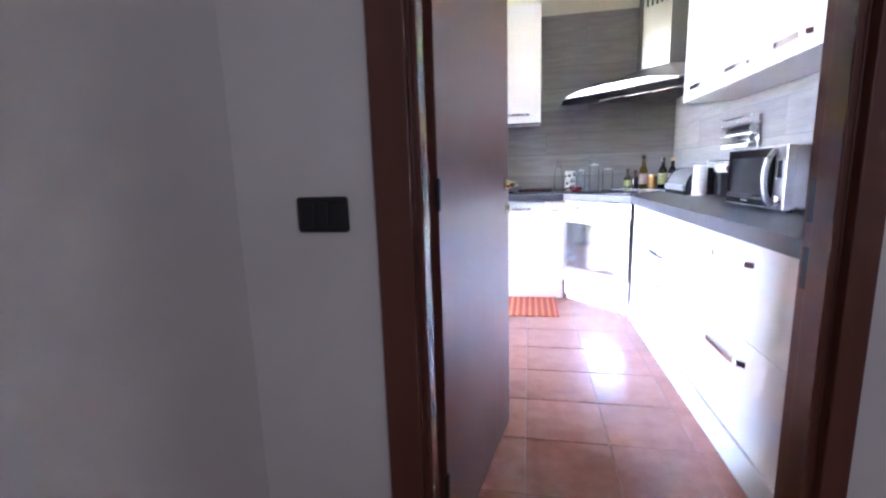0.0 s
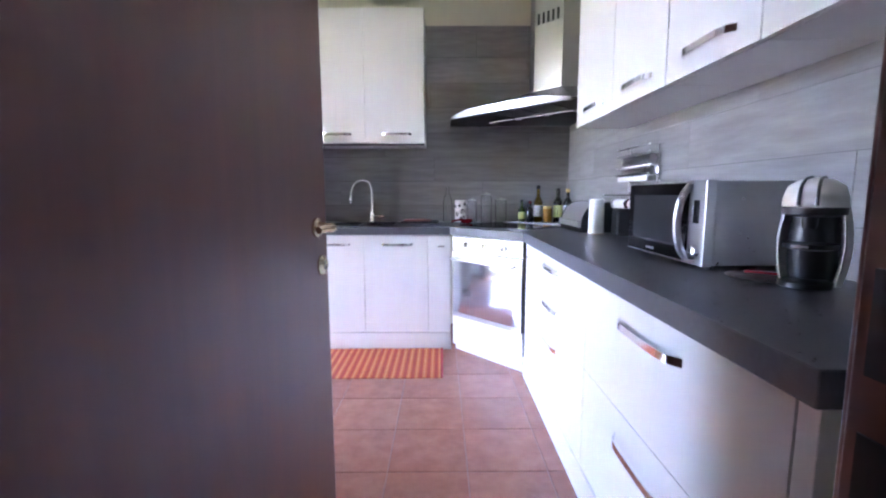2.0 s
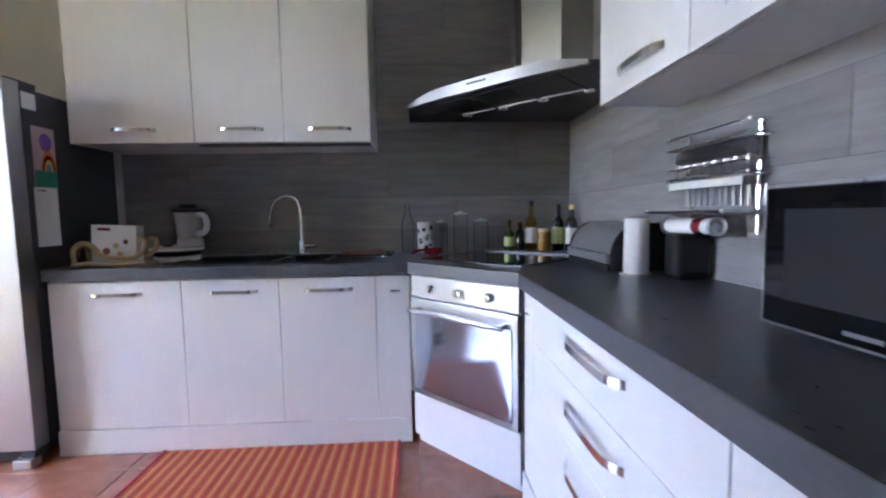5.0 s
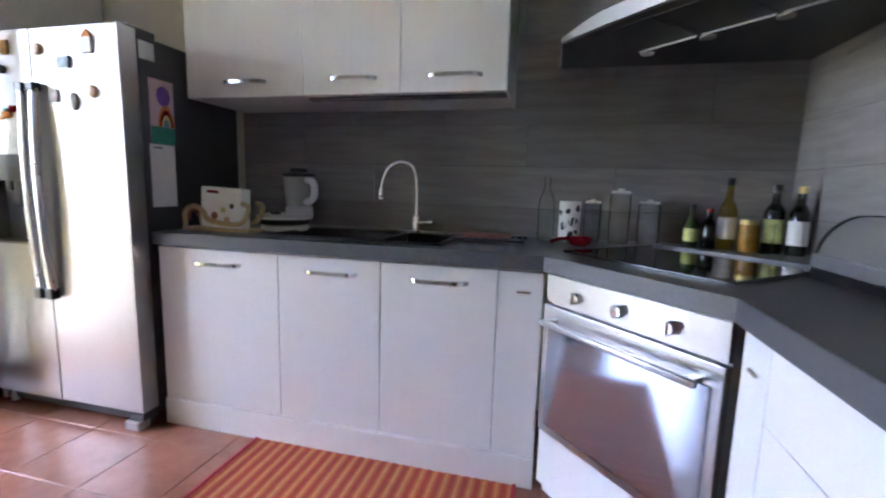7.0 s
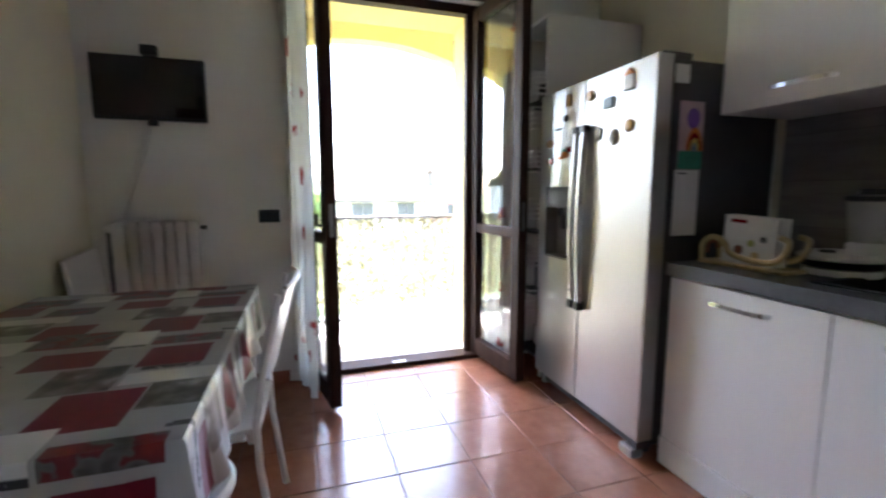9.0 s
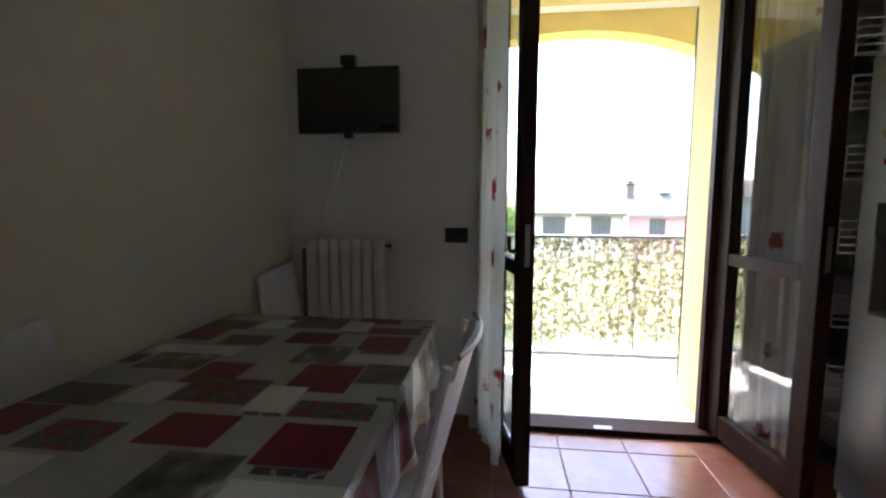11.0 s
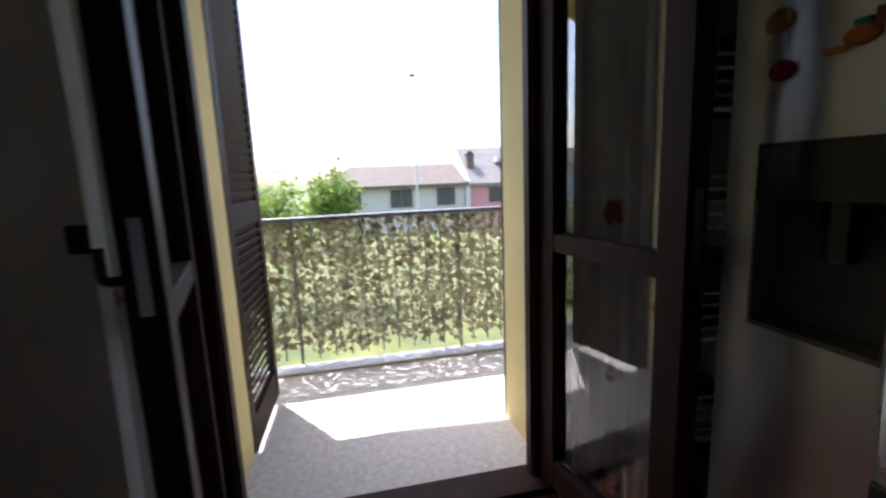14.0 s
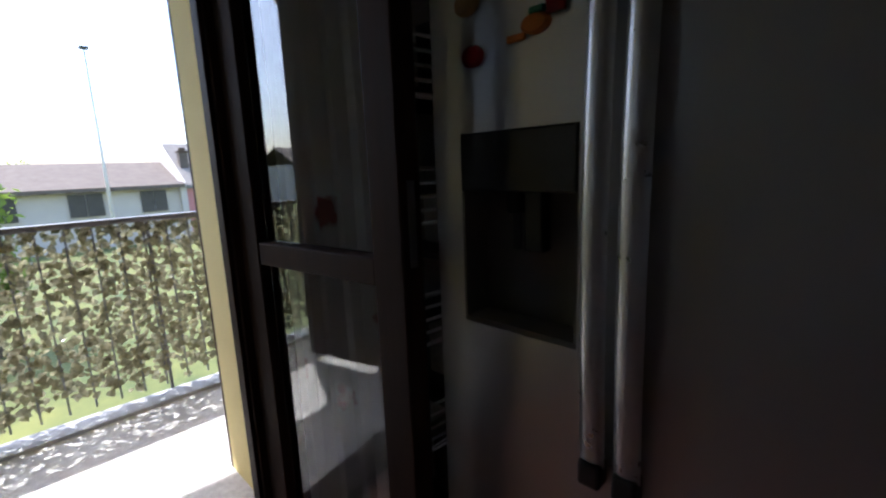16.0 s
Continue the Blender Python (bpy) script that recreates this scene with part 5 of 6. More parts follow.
fold2 = thing("folded_chair", (-1.30, 1.29, 0), "folded white chair between the table and the wall", "chair")
FM2 = pose(-1.34, 1.290, 0.0, 0, 12, 0)
part("panel", box(-0.190, 0.190, -0.008, 0.008, 0.45, 0.92, 0.005, turn=FM2, seg=3), M_WHITEP, fold2)
for x in (-0.130, 0.130):
    part("leg", tube([FM2 @ Vector((x, 0, 0.012 + 0.213 * x)), FM2 @ Vector((x, 0, 0.46))], 0.008), M_WHITEP, fold2, "", True)

# ---- television, radiator, switch ----
tv = thing("television", (-2.62, 1.62, 1.6), "small black flat television on a wall arm", "television")
TVM = pose(-2.668, 1.622, 1.748, 0, 0, 0)
part("casing", box(-0.022, 0.018, -0.268, 0.268, -0.165, 0.165, 0.006, turn=TVM), M_BLACK, tv)
part("screen", box(0.0182, 0.0196, -0.256, 0.256, -0.146, 0.154, turn=TVM), M_BGLASS, tv, "dark glossy screen")
part("wall_arm", boxes([(-2.70, -2.685, 1.59, 1.66, 1.66, 1.96), (-2.70, -2.655, 1.585, 1.665, 1.925, 1.975)], 0.006), M_BLACK, tv)
part("foot_bracket", box(-2.675, -2.650, 1.60, 1.645, 1.555, 1.585, 0.003), M_BLACK, tv)
cab = thing("television_cable", (-2.69, 1.5, 1.06), "white television cables hanging down the wall", "cable")
part("cable", tube([(-2.688, 1.60, 1.56), (-2.69, 1.575, 1.45), (-2.69, 1.49, 1.22), (-2.688, 1.43, 1.06)], 0.009, smooth_path=2), M_WHITEP, cab, "", True)
part("cable", tube([(-2.688, 1.55, 1.57), (-2.69, 1.53, 1.40), (-2.69, 1.465, 1.20), (-2.688, 1.43, 1.05)], 0.007, smooth_path=2), M_WHITEP, cab, "", True)

rad = thing("radiator", (-2.63, 1.62, 0.12), "white column radiator on the wall", "radiator")
for i in range(7):
    y = 1.445 + i * 0.058
    sec = box(-2.665, -2.575, y - 0.024, y + 0.024, 0.16, 1.04, 0.012, seg=3)
    box(-2.655, -2.585, y - 0.029, y + 0.029, 0.98, 1.02, 0.008, bm=sec)
    box(-2.655, -2.585, y - 0.029, y + 0.029, 0.18, 0.22, 0.008, bm=sec)
    part("column", sec, M_RAD, rad)
part("valve", lathe([(0.012, 0), (0.020, 0.01), (0.020, 0.045), (0.012, 0.05)], (-2.62, 1.415, 1.0), turn=pose(0, 0, 0, 90)), M_WHITEP, rad, "thermostat valve", True)
part("supply_pipe", tube([(-2.62, 1.385, 1.0), (-2.62, 1.380, 0.97), (-2.625, 1.380, 0.20), (-2.69, 1.380, 0.14)], 0.011, smooth_path=1), M_IRON, rad, "grey supply pipe", True)
part("vent_plug", lathe([(0.010, 0), (0.012, 0.03)], (-2.62, 1.825, 1.0), turn=pose(0, 0, 0, -90)), M_DGREY, rad, "", True)
part("wall_bracket", boxes([(-2.70, -2.66, 1.50, 1.52, 0.9, 0.95), (-2.70, -2.66, 1.74, 1.76, 0.9, 0.95), (-2.70, -2.66, 1.50, 1.52, 0.25, 0.3), (-2.70, -2.66, 1.74, 1.76, 0.25, 0.3)]), M_RAD, rad)
sk = thing("light_switch", (-2.70, 2.185, 1.055), "black switch plate beside the balcony door", "light switch")
part("plate", box(-2.70, -2.689, 2.125, 2.245, 1.015, 1.093, 0.006, seg=3), M_BLACK, sk)
for i in range(3):
    part("rocker", box(-2.690, -2.686, 2.137 + i * 0.034, 2.167 + i * 0.034, 1.027, 1.081, 0.0015), M_BLACK, sk)

# ---- rug ----
rug = thing("rug", (-0.26, 3.6, 0), "orange and red striped cotton kitchen rug", "rug")
RX0, RX1, RY0, RY1 = -0.820, 0.325, 3.315, 3.868
rb = bmesh.new()
nx, ny = 90, 24
g = []
for j in range(ny + 1):
    row = []
    for i in range(nx + 1):
        u, v = i / nx, j / ny
        z = 0.006 + 0.0015 * math.sin(i * 2.1) + 0.002 * noise.noise(Vector((u * 6, v * 4, 0)))
        row.append(rb.verts.new((RX0 + 0.012 + (RX1 - RX0 - 0.024) * u, RY0 + (RY1 - RY0) * v + 0.004 * noise.noise(Vector((u * 9, v * 2, 3))), z)))
    g.append(row)
for a, b in zip(g, g[1:]):
    for i in range(nx):
        rb.faces.new((a[i], a[i + 1], b[i + 1], b[i]))
ext = bmesh.ops.extrude_face_region(rb, geom=rb.faces[:])
bmesh.ops.translate(rb, vec=(0, 0, -0.0045), verts=[v for v in ext["geom"] if isinstance(v, bmesh.types.BMVert)])
part("weave", rb, M_RUG, rug, "", True)
for x0 in (RX0, RX1 - 0.016):
    part("binding", box(x0, x0 + 0.016, RY0, RY1, 0.001, 0.011, 0.003), M_RUGRED, rug, "red woven side binding")

# ---- things on the worktop ----
CT = 0.9002
mw = thing("microwave", (1.23, 2.26, CT), "silver microwave oven with dark glass door", "microwave")
part("body", box(1.118, 1.372, 2.000, 2.512, 0.915, 1.167, 0.004), M_SILVER, mw, "grey painted steel case")
part("front_frame", box(1.088, 1.118, 1.996, 2.516, 0.912, 1.170, 0.003), M_SILVER, mw, "silver plastic front")
part("door_glass", box(1.083, 1.090, 2.082, 2.506, 0.918, 1.163, 0.003), M_BGLASS, mw, "dark glass door")
part("window_mesh", box(1.0815, 1.0835, 2.14, 2.46, 0.965, 1.125), M_BLACK, mw, "dark perforated window")
part("display", box(1.084, 1.090, 2.026, 2.052, 1.040, 1.110, 0.001), M_BGLASS, mw, "small dark display")
hb2 = tube([(1.086, 2.078, 0.925), (1.060, 2.082, 0.965), (1.050, 2.083, 1.04), (1.060, 2.082, 1.115), (1.086, 2.078, 1.158)], 0.012, smooth_path=2)
part("door_handle", hb2, M_SILVER, mw, "bowed silver handle", True)
part("knob", lathe([(0.024, 0), (0.022, 0.016), (0.016, 0.020), (0.001, 0.020)], (1.088, 2.034, 0.952), turn=pose(0, 0, 0, 0, -90)), M_CHROME, mw, "round chrome knob", True)
part("brand_plate", box(1.0812, 1.0822, 2.285, 2.345, 0.931, 0.938), M_SILVER, mw)
for x in (1.13, 1.35):
    for y in (2.03, 2.48):
        part("foot", lathe([(0.012, 0), (0.012, 0.016)], (x, y, CT), n=10), M_BLACK, mw)

cof = thing("coffee_machine", (1.205, 1.772, CT), "black and white capsule coffee machine", "coffee machine")
CF = pose(1.222, 1.778, CT, 0, 0, -52) @ Matrix.Diagonal((0.79, 0.79, 0.975, 1))


def cof_part(name, bm, m, label="", smooth=True):
    bm.transform(CF)
    return part(name, bm, m, cof, label, smooth)


cof_part("base_tray", lathe([(0.060, 0), (0.068, 0.004), (0.068, 0.016), (0.055, 0.022)], (0, -0.03, 0)), M_BLACK)
cof_part("column", lathe([(0.052, 0.0), (0.064, 0.05), (0.066, 0.11), (0.060, 0.175), (0.060, 0.185)], (0, 0.030, 0)), M_BLACK, "glossy black body")
for s in (-1, 1):
    sh = bmesh.new()
    rows = []
    for i in range(13):
        w = i / 12
        z = 0.006 + w * 0.20
        r = 0.078 + 0.016 * math.sin(math.pi * w)
        rows.append([sh.verts.new((s * r * math.sin(a), 0.030 - r * math.cos(a) * 0.98, z)) for a in (radians(62), radians(80), radians(100), radians(125), radians(150), radians(175))])
    for a, b in zip(rows, rows[1:]):
        for k in range(5):
            sh.faces.new((a[k], a[k + 1], b[k + 1], b[k]))
    ext = bmesh.ops.extrude_face_region(sh, geom=sh.faces[:])
    bmesh.ops.scale(sh, vec=(0.94, 0.94, 1), verts=[v for v in ext["geom"] if isinstance(v, bmesh.types.BMVert)])
    cof_part("side_shell", sh, M_WHITEP, "white side shell")
cof_part("head", lathe([(0.074, 0.196), (0.080, 0.206), (0.080, 0.225), (0.070, 0.252), (0.045, 0.268), (0.001, 0.274)], (0, 0.0, 0), n=28), M_WHITEP, "rounded white head")
cof_part("collar", lathe([(0.060, 0.178), (0.080, 0.184), (0.081, 0.200), (0.075, 0.203)], (0, 0.0, 0), n=28), M_BLACK)
for s in (-1, 1):
    cof_part("stripe", tube([(s * 0.022, -0.080, 0.205), (s * 0.022, -0.079, 0.228), (s * 0.021, -0.066, 0.254), (s * 0.018, -0.035, 0.270), (s * 0.016, 0.02, 0.274)], 0.005, smooth_path=1), M_BLACK, "black lid stripe")
cof_part("spout", lathe([(0.018, 0.150), (0.022, 0.180)], (0, -0.035, 0)), M_BLACK)
cof_part("cup_tray", lathe([(0.050, 0.096), (0.070, 0.100), (0.070, 0.112), (0.050, 0.115)], (0, -0.012, 0), n=28), M_BLACK)
cof_part("logo_bar", box(-0.030, 0.012, -0.0845, -0.081, 0.103, 0.109), M_SILVER, "small silver mark", False)

mat_t = thing("black_tray", (1.20, 1.88, CT), "thin black tray with a red cable beside the microwave", "tray")
part("plate", lathe([(0.085, 0), (0.092, 0.004), (0.088, 0.007), (0.001, 0.005)], (1.20, 1.895, CT), n=28), M_BLACK, mat_t, "", True)
part("red_handle", tube([(1.17, 1.93, CT + 0.012), (1.21, 1.88, CT + 0.014), (1.27, 1.83, CT + 0.010)], 0.004, smooth_path=1), M_RED, mat_t, "red handle", True)


def roll_top():
    """A roll-top body: quarter-round front, flat back."""
    bm = bmesh.new()
    prof = [(1.385, CT + 0.004), (1.155, CT + 0.004), (1.150, CT + 0.03)]
    for i in range(9):
        a = radians(180 - i * 10)
        prof.append((1.270 + 0.120 * math.cos(a), CT + 0.045 + 0.135 * math.sin(a)))
    prof += [(1.385, CT + 0.178)]
    ends = [[bm.verts.new((x, y, z)) for x, z in prof] for y in (3.325, 3.755)]
    for i in range(len(prof)):
        j = (i + 1) % len(prof)
        bm.faces.new((ends[0][i], ends[0][j], ends[1][j], ends[1][i]))
    bm.faces.new(ends[0])
    bm.faces.new(ends[1][::-1])
    return bm


bb = thing("bread_bin", (1.27, 3.54, CT), "roll-top steel bread bin with black ends", "bread bin")
part("lid", roll_top(), M_LIDST, bb, "curved brushed steel lid", True)
part("base", box(1.140, 1.387, 3.318, 3.762, CT, CT + 0.028, 0.004), M_BLACK, bb)
for y in (3.312, 3.756):
    e = roll_top()
    bmesh.ops.scale(e, vec=(1, 0.024, 1), verts=e.verts)
    bmesh.ops.translate(e, vec=(0, y - 3.325 * 0.024, 0.0), verts=e.verts)
    bmesh.ops.translate(e, vec=(-0.004, 0, 0.003), verts=e.verts)
    part("end_cap", e, M_BLACK, bb, "black plastic end")
part("lid_grip", box(1.132, 1.150, 3.33, 3.75, CT + 0.030, CT + 0.068, 0.004), M_SILVER, bb, "bright steel grip strip")

pr = thing("kitchen_roll", (1.205, 3.235, CT), "white paper kitchen roll standing on the worktop", "kitchen roll")
part("paper", lathe([(0.040, 0.0062), (0.043, 0.010), (0.041, 0.196), (0.039, 0.200), (0.020, 0.200), (0.019, 0.17)], (1.205, 3.235, CT), n=28), M_PAPER, pr, "", True)
part("base_disc", lathe([(0.052, 0), (0.052, 0.006)], (1.205, 3.235, CT), n=24), M_BEIGE, pr, "thin wooden base")
tst = thing("toaster", (1.32, 3.12, CT), "black plastic toaster against the tiled wall", "toaster")
part("body", box(1.262, 1.382, 3.08, 3.165, CT + 0.008, CT + 0.150, 0.018, seg=3), M_BLACK, tst)
part("slot", boxes([(1.295, 1.312, 3.09, 3.155, CT + 0.1495, CT + 0.1515), (1.335, 1.352, 3.09, 3.155, CT + 0.1495, CT + 0.1515)]), M_DGREY, tst)
part("foot", boxes([(1.28, 1.365, 3.09, 3.155, CT, CT + 0.010)]), M_BLACK, tst)

# wire rack on the east wall
rk = thing("wall_rack", (1.36, 3.1, 1.05), "chrome wire wall rack with foil and paper rolls", "rack")
EW = EAST - 0.010
for y in (2.90, 3.215):
    part("upright", tube([(EW - 0.006, y, 1.055), (EW - 0.006, y, 1.378)], 0.006), M_CHROME, rk, "", True)
for z, d, y0, y1 in ((1.368, 0.070, 2.86, 3.240), (1.332, 0.070, 2.86, 3.240), (1.262, 0.070, 2.86, 3.240), (1.228, 0.070, 2.86, 3.240), (1.122, 0.140, 2.86, 3.25)):
    part("wire_hoop", tube([(EW - 0.004, y0, z), (EW - d, y0, z), (EW - d, y1, z), (EW - 0.004, y1, z)], 0.004), M_CHROME, rk, "", True)
    for y in (y0, y1):
        part("ball_end", lathe([(0.001, -0.008), (0.006, -0.006), (0.008, 0), (0.006, 0.006), (0.001, 0.008)], (EW - d, y, z), n=12), M_CHROME, rk, "bright ball end", True)
for z in (1.326, 1.222):
    for i in range(4):
        part("wire", tube([(EW - 0.010 - i * 0.017, 2.86, z), (EW - 0.010 - i * 0.017, 3.24, z)], 0.002, n=6), M_CHROME, rk)
part("foil_roll", tube([(EW - 0.040, 2.89, 1.300), (EW - 0.040, 3.22, 1.300)], 0.022, n=18), M_STEEL, rk, "dull steel-coloured foil roll", True)
part("front_strip", box(EW - 0.074, EW - 0.068, 2.88, 3.23, 1.194, 1.219, 0.002), M_WHITEP, rk, "white front strip")
part("tray", box(EW - 0.138, EW - 0.004, 2.87, 3.26, 1.112, 1.118, 0.002), M_STEEL, rk, "steel shelf plate")
part("paper_roll", tube([(EW - 0.085, 2.965, 1.076), (EW - 0.085, 3.195, 1.076)], 0.0245, n=18), M_PAPER, rk, "white roll with a red mark", True)
part("red_mark", tube([(EW - 0.087, 3.003, 1.077), (EW - 0.086, 3.045, 1.0765)], 0.025, n=18), M_RED, rk, "red printed mark")
part("roll_end", lathe([(0.028, 0), (0.028, 0.014), (0.018, 0.016), (0.012, 0.006)], (EW - 0.085, 2.965, 1.076), turn=pose(0, 0, 0, 90)), M_SILVER, rk, "silver round roll holder", True)
part("roll_end", lathe([(0.032, 0), (0.032, 0.012)], (EW - 0.085, 3.195, 1.076), turn=pose(0, 0, 0, -90)), M_SILVER, rk, "", True)
for i in range(12):
    part("hook_strip", box(EW - 0.012, EW - 0.004, 2.87 + i * 0.031, 2.89 + i * 0.031, 1.137, 1.197, 0.002), M_SILVER, rk)
for i in range(8):
    sj = part("spice_jar", lathe([(0.015, 0), (0.017, 0.004), (0.017, 0.036), (0.013, 0.040)], (EW - 0.036, 2.90 + i * 0.046, 1.2245), n=14), M_JAR, rk, "small clear spice jar", True)
    part("jar_lid", lathe([(0.0165, 0.040), (0.0165, 0.052), (0.001, 0.053)], (EW - 0.036, 2.90 + i * 0.046, 1.2245), n=14), M_STEEL, sj, "bright metal lid", True)


# ---- jars and bottles ----
def glass_vessel(name, at, prof, label, category, m=M_JAR):
    b = thing(name, at, label, category, "jars and bottles behind the hob")
    part("glass_body", lathe(prof, at, n=24), m, b, "", True)
    return b


JY = 4.375
b = glass_vessel("glass_bottle", (0.370, JY, CT), [(0.034, 0), (0.037, 0.006), (0.037, 0.17), (0.030, 0.20), (0.014, 0.235), (0.013, 0.285), (0.015, 0.290), (0.011, 0.290), (0.010, 0.235), (0.026, 0.198), (0.033, 0.168), (0.033, 0.012), (0.001, 0.010)], "clear empty glass bottle", "bottle")
tin = thing("cow_print_tin", (0.476, JY, CT), "white tin with black cow spots", "tin")
part("can", lathe([(0.047, 0), (0.048, 0.004), (0.048, 0.178), (0.047, 0.182), (0.044, 0.182), (0.043, 0.172), (0.001, 0.172)], (0.476, JY, CT), n=28), M_WHITEP, tin, "", True)
rngs = random.Random(4)
for a0, z0, sz in ((-100, 0.14, 0.014), (-70, 0.095, 0.024), (-125, 0.07, 0.018), (-45, 0.15, 0.016), (-85, 0.035, 0.016), (-150, 0.13, 0.015), (-55, 0.045, 0.012), (-20, 0.09, 0.018)):
    sp = bmesh.new()
    vs = []
    for k in range(10):
        q = 2 * math.pi * k / 10
        rr = sz * rngs.uniform(0.65, 1.15)
        a = radians(a0) + rr * math.cos(q) / 0.0484
        vs.append(sp.verts.new((0.476 + 0.0486 * math.cos(a), JY + 0.0486 * math.sin(a), CT + z0 + rr * math.sin(q))))
    sp.faces.new(vs)
    part("spot", sp, M_BLACK, tin, "black painted spot")


M_FROST = leafy("frosted_lid_glass", (0.66, 0.67, 0.66), (0.58, 0.59, 0.58), 20, 0.12, 0.3)


def jar(x, y, r, h, label):
    j = glass_vessel("storage_jar", (x, y, CT), [(r * 0.94, 0), (r, 0.005), (r, h * 0.86), (r * 0.86, h * 0.90), (r * 0.86, h * 0.93), (r * 0.80, h * 0.93), (r * 0.80, h * 0.89), (r - 0.004, h * 0.85), (r - 0.004, 0.010), (0.001, 0.009)], label, "jar")
    part("glass_lid", lathe([(r * 0.78, h * 0.90), (r * 0.90, h * 0.935), (r * 0.90, h * 0.955), (r * 0.3, h * 0.965), (r * 0.28, h * 0.985), (r * 0.34, h), (0.001, h)], (x, y, CT), n=24), M_FROST, j, "whitish frosted glass lid", True)
    part("clip_band", lathe([(r * 0.885, h * 0.905), (r * 0.90, h * 0.905), (r * 0.90, h * 0.925), (r * 0.885, h * 0.925)], (x, y, CT), n=24), M_STEEL, j, "steel band", True)


jar(0.575, JY, 0.036, 0.195, "short clear glass jar with a glass lid")
jar(0.690, JY, 0.044, 0.245, "tall clear glass jar with a glass lid")
jar(0.812, JY, 0.046, 0.200, "clear glass jar with a glass lid")


def bottle(x, y, r, h, m, label, cap, band=None, sq=0.62):
    b = thing("bottle", (x, y, CT), label, "bottle", "jars and bottles behind the hob")
    part("glass_body", lathe([(r * 0.95, 0), (r, 0.004), (r, h * sq), (r * 0.8, h * (sq + 0.06)), (r * 0.42, h * (sq + 0.15)), (r * 0.38, h * 0.93), (0.001, h * 0.93)], (x, y, CT), n=20), m, b, "", True)
    part("cap", lathe([(r * 0.46, h * 0.90), (r * 0.46, h), (0.001, h)], (x, y, CT), n=16), cap, b, "", True)
    if band:
        part("label", lathe([(r + 0.0008, h * 0.15), (r + 0.0008, h * (sq - 0.1)), (r - 0.001, h * (sq - 0.1)), (r - 0.001, h * 0.15)], (x, y, CT), n=20), band, b, "printed paper label", True)
    return b


M_OIL = glassy("golden_oil", (0.75, 0.55, 0.10), 0.0)
M_DKGLASS = mat("dark_bottle_glass", (0.012, 0.014, 0.010), 0.08, var=0.3, scale=20, coat=0.5)
M_GRNGLASS = mat("green_bottle_glass", (0.05, 0.07, 0.02), 0.10, var=0.3, scale=20, coat=0.5)
M_LABELY = mat("yellow_green_label", (0.55, 0.58, 0.20), 0.6, var=0.3, scale=60)
M_HONEY = mat("amber_jar_filling", (0.45, 0.24, 0.04), 0.2, var=0.3, scale=30, coat=0.4)
M_GOLD = mat("gold_cap", (0.70, 0.55, 0.20), 0.3, 0.8, var=0.1)
bottle(0.985, 4.372, 0.030, 0.185, M_GRNGLASS, "small dark bottle with a white and green label", M_BLACK, M_LABELY, 0.55)
bottle(1.052, 4.370, 0.029, 0.170, M_DKGLASS, "small dark sauce bottle with a red cap", M_RED, None, 0.6)
bottle(1.122, 4.380, 0.034, 0.300, M_OIL, "tall clear oil bottle with a black cap", M_BLACK, M_PAPER, 0.55)
bottle(1.270, 4.320, 0.036, 0.275, M_DKGLASS, "dark wine bottle with a pale label", M_BLACK, M_LABELY, 0.6)
bottle(1.335, 4.270, 0.034, 0.270, M_DKGLASS, "dark bottle with a gold cap", M_GOLD, M_PAPER, 0.6)
hj = thing("honey_jar", (1.185, 4.320, CT), "amber preserve jar with a gold lid", "jar", "jars and bottles behind the hob")
part("filling", lathe([(0.032, 0), (0.036, 0.005), (0.036, 0.10), (0.031, 0.112)], (1.185, 4.320, CT), n=20), M_HONEY, hj, "", True)
part("lid", lathe([(0.034, 0.112), (0.034, 0.130), (0.001, 0.131)], (1.185, 4.320, CT), n=20), M_GOLD, hj, "", True)
gl = glass_vessel("drinking_glass", (1.235, 4.285, CT), [(0.024, 0), (0.027, 0.120), (0.025, 0.120), (0.022, 0.006), (0.001, 0.005)], "small clear drinking glass", "glass")

rbw = thing("red_bowl", (0.515, 4.20, CT), "glossy red plastic bowl with a handle", "bowl")
part("bowl", lathe([(0.030, 0.0), (0.048, 0.012), (0.056, 0.036), (0.053, 0.036), (0.044, 0.014), (0.001, 0.008)], (0.515, 4.20, CT), n=24), M_RED, rbw, "", True)
part("handle", tube([(0.47, 4.19, CT + 0.030), (0.425, 4.18, CT + 0.026), (0.395, 4.175, CT + 0.012)], 0.008, smooth_path=1), M_RED, rbw, "", True)

tv_rk = thing("drying_rack", (0.145, 4.15, CT), "low black drainer rack with a reddish wooden board", "drying rack")
part("frame", boxes([(0.0, 0.295, 4.055, 4.07, CT + 0.010, CT + 0.024), (0.0, 0.295, 4.225, 4.24, CT + 0.010, CT + 0.024)] + [(0.02 + i * 0.032, 0.026 + i * 0.032, 4.065, 4.23, CT + 0.013, CT + 0.020) for i in range(9)], 0.001), M_BLACK, tv_rk)
part("board", box(0.03, 0.235, 4.085, 4.215, CT + 0.0245, CT + 0.037, 0.004), mat("reddish_wood", (0.22, 0.075, 0.05), 0.5, var=0.3, scale=12, stretch=(0.2, 1, 1)), tv_rk, "reddish wooden board")
for x in (0.05, 0.25):
    part("foot", lathe([(0.010, 0), (0.010, 0.012)], (x, 4.062, CT), n=12), M_CHROME, tv_rk, "bright metal foot", True)

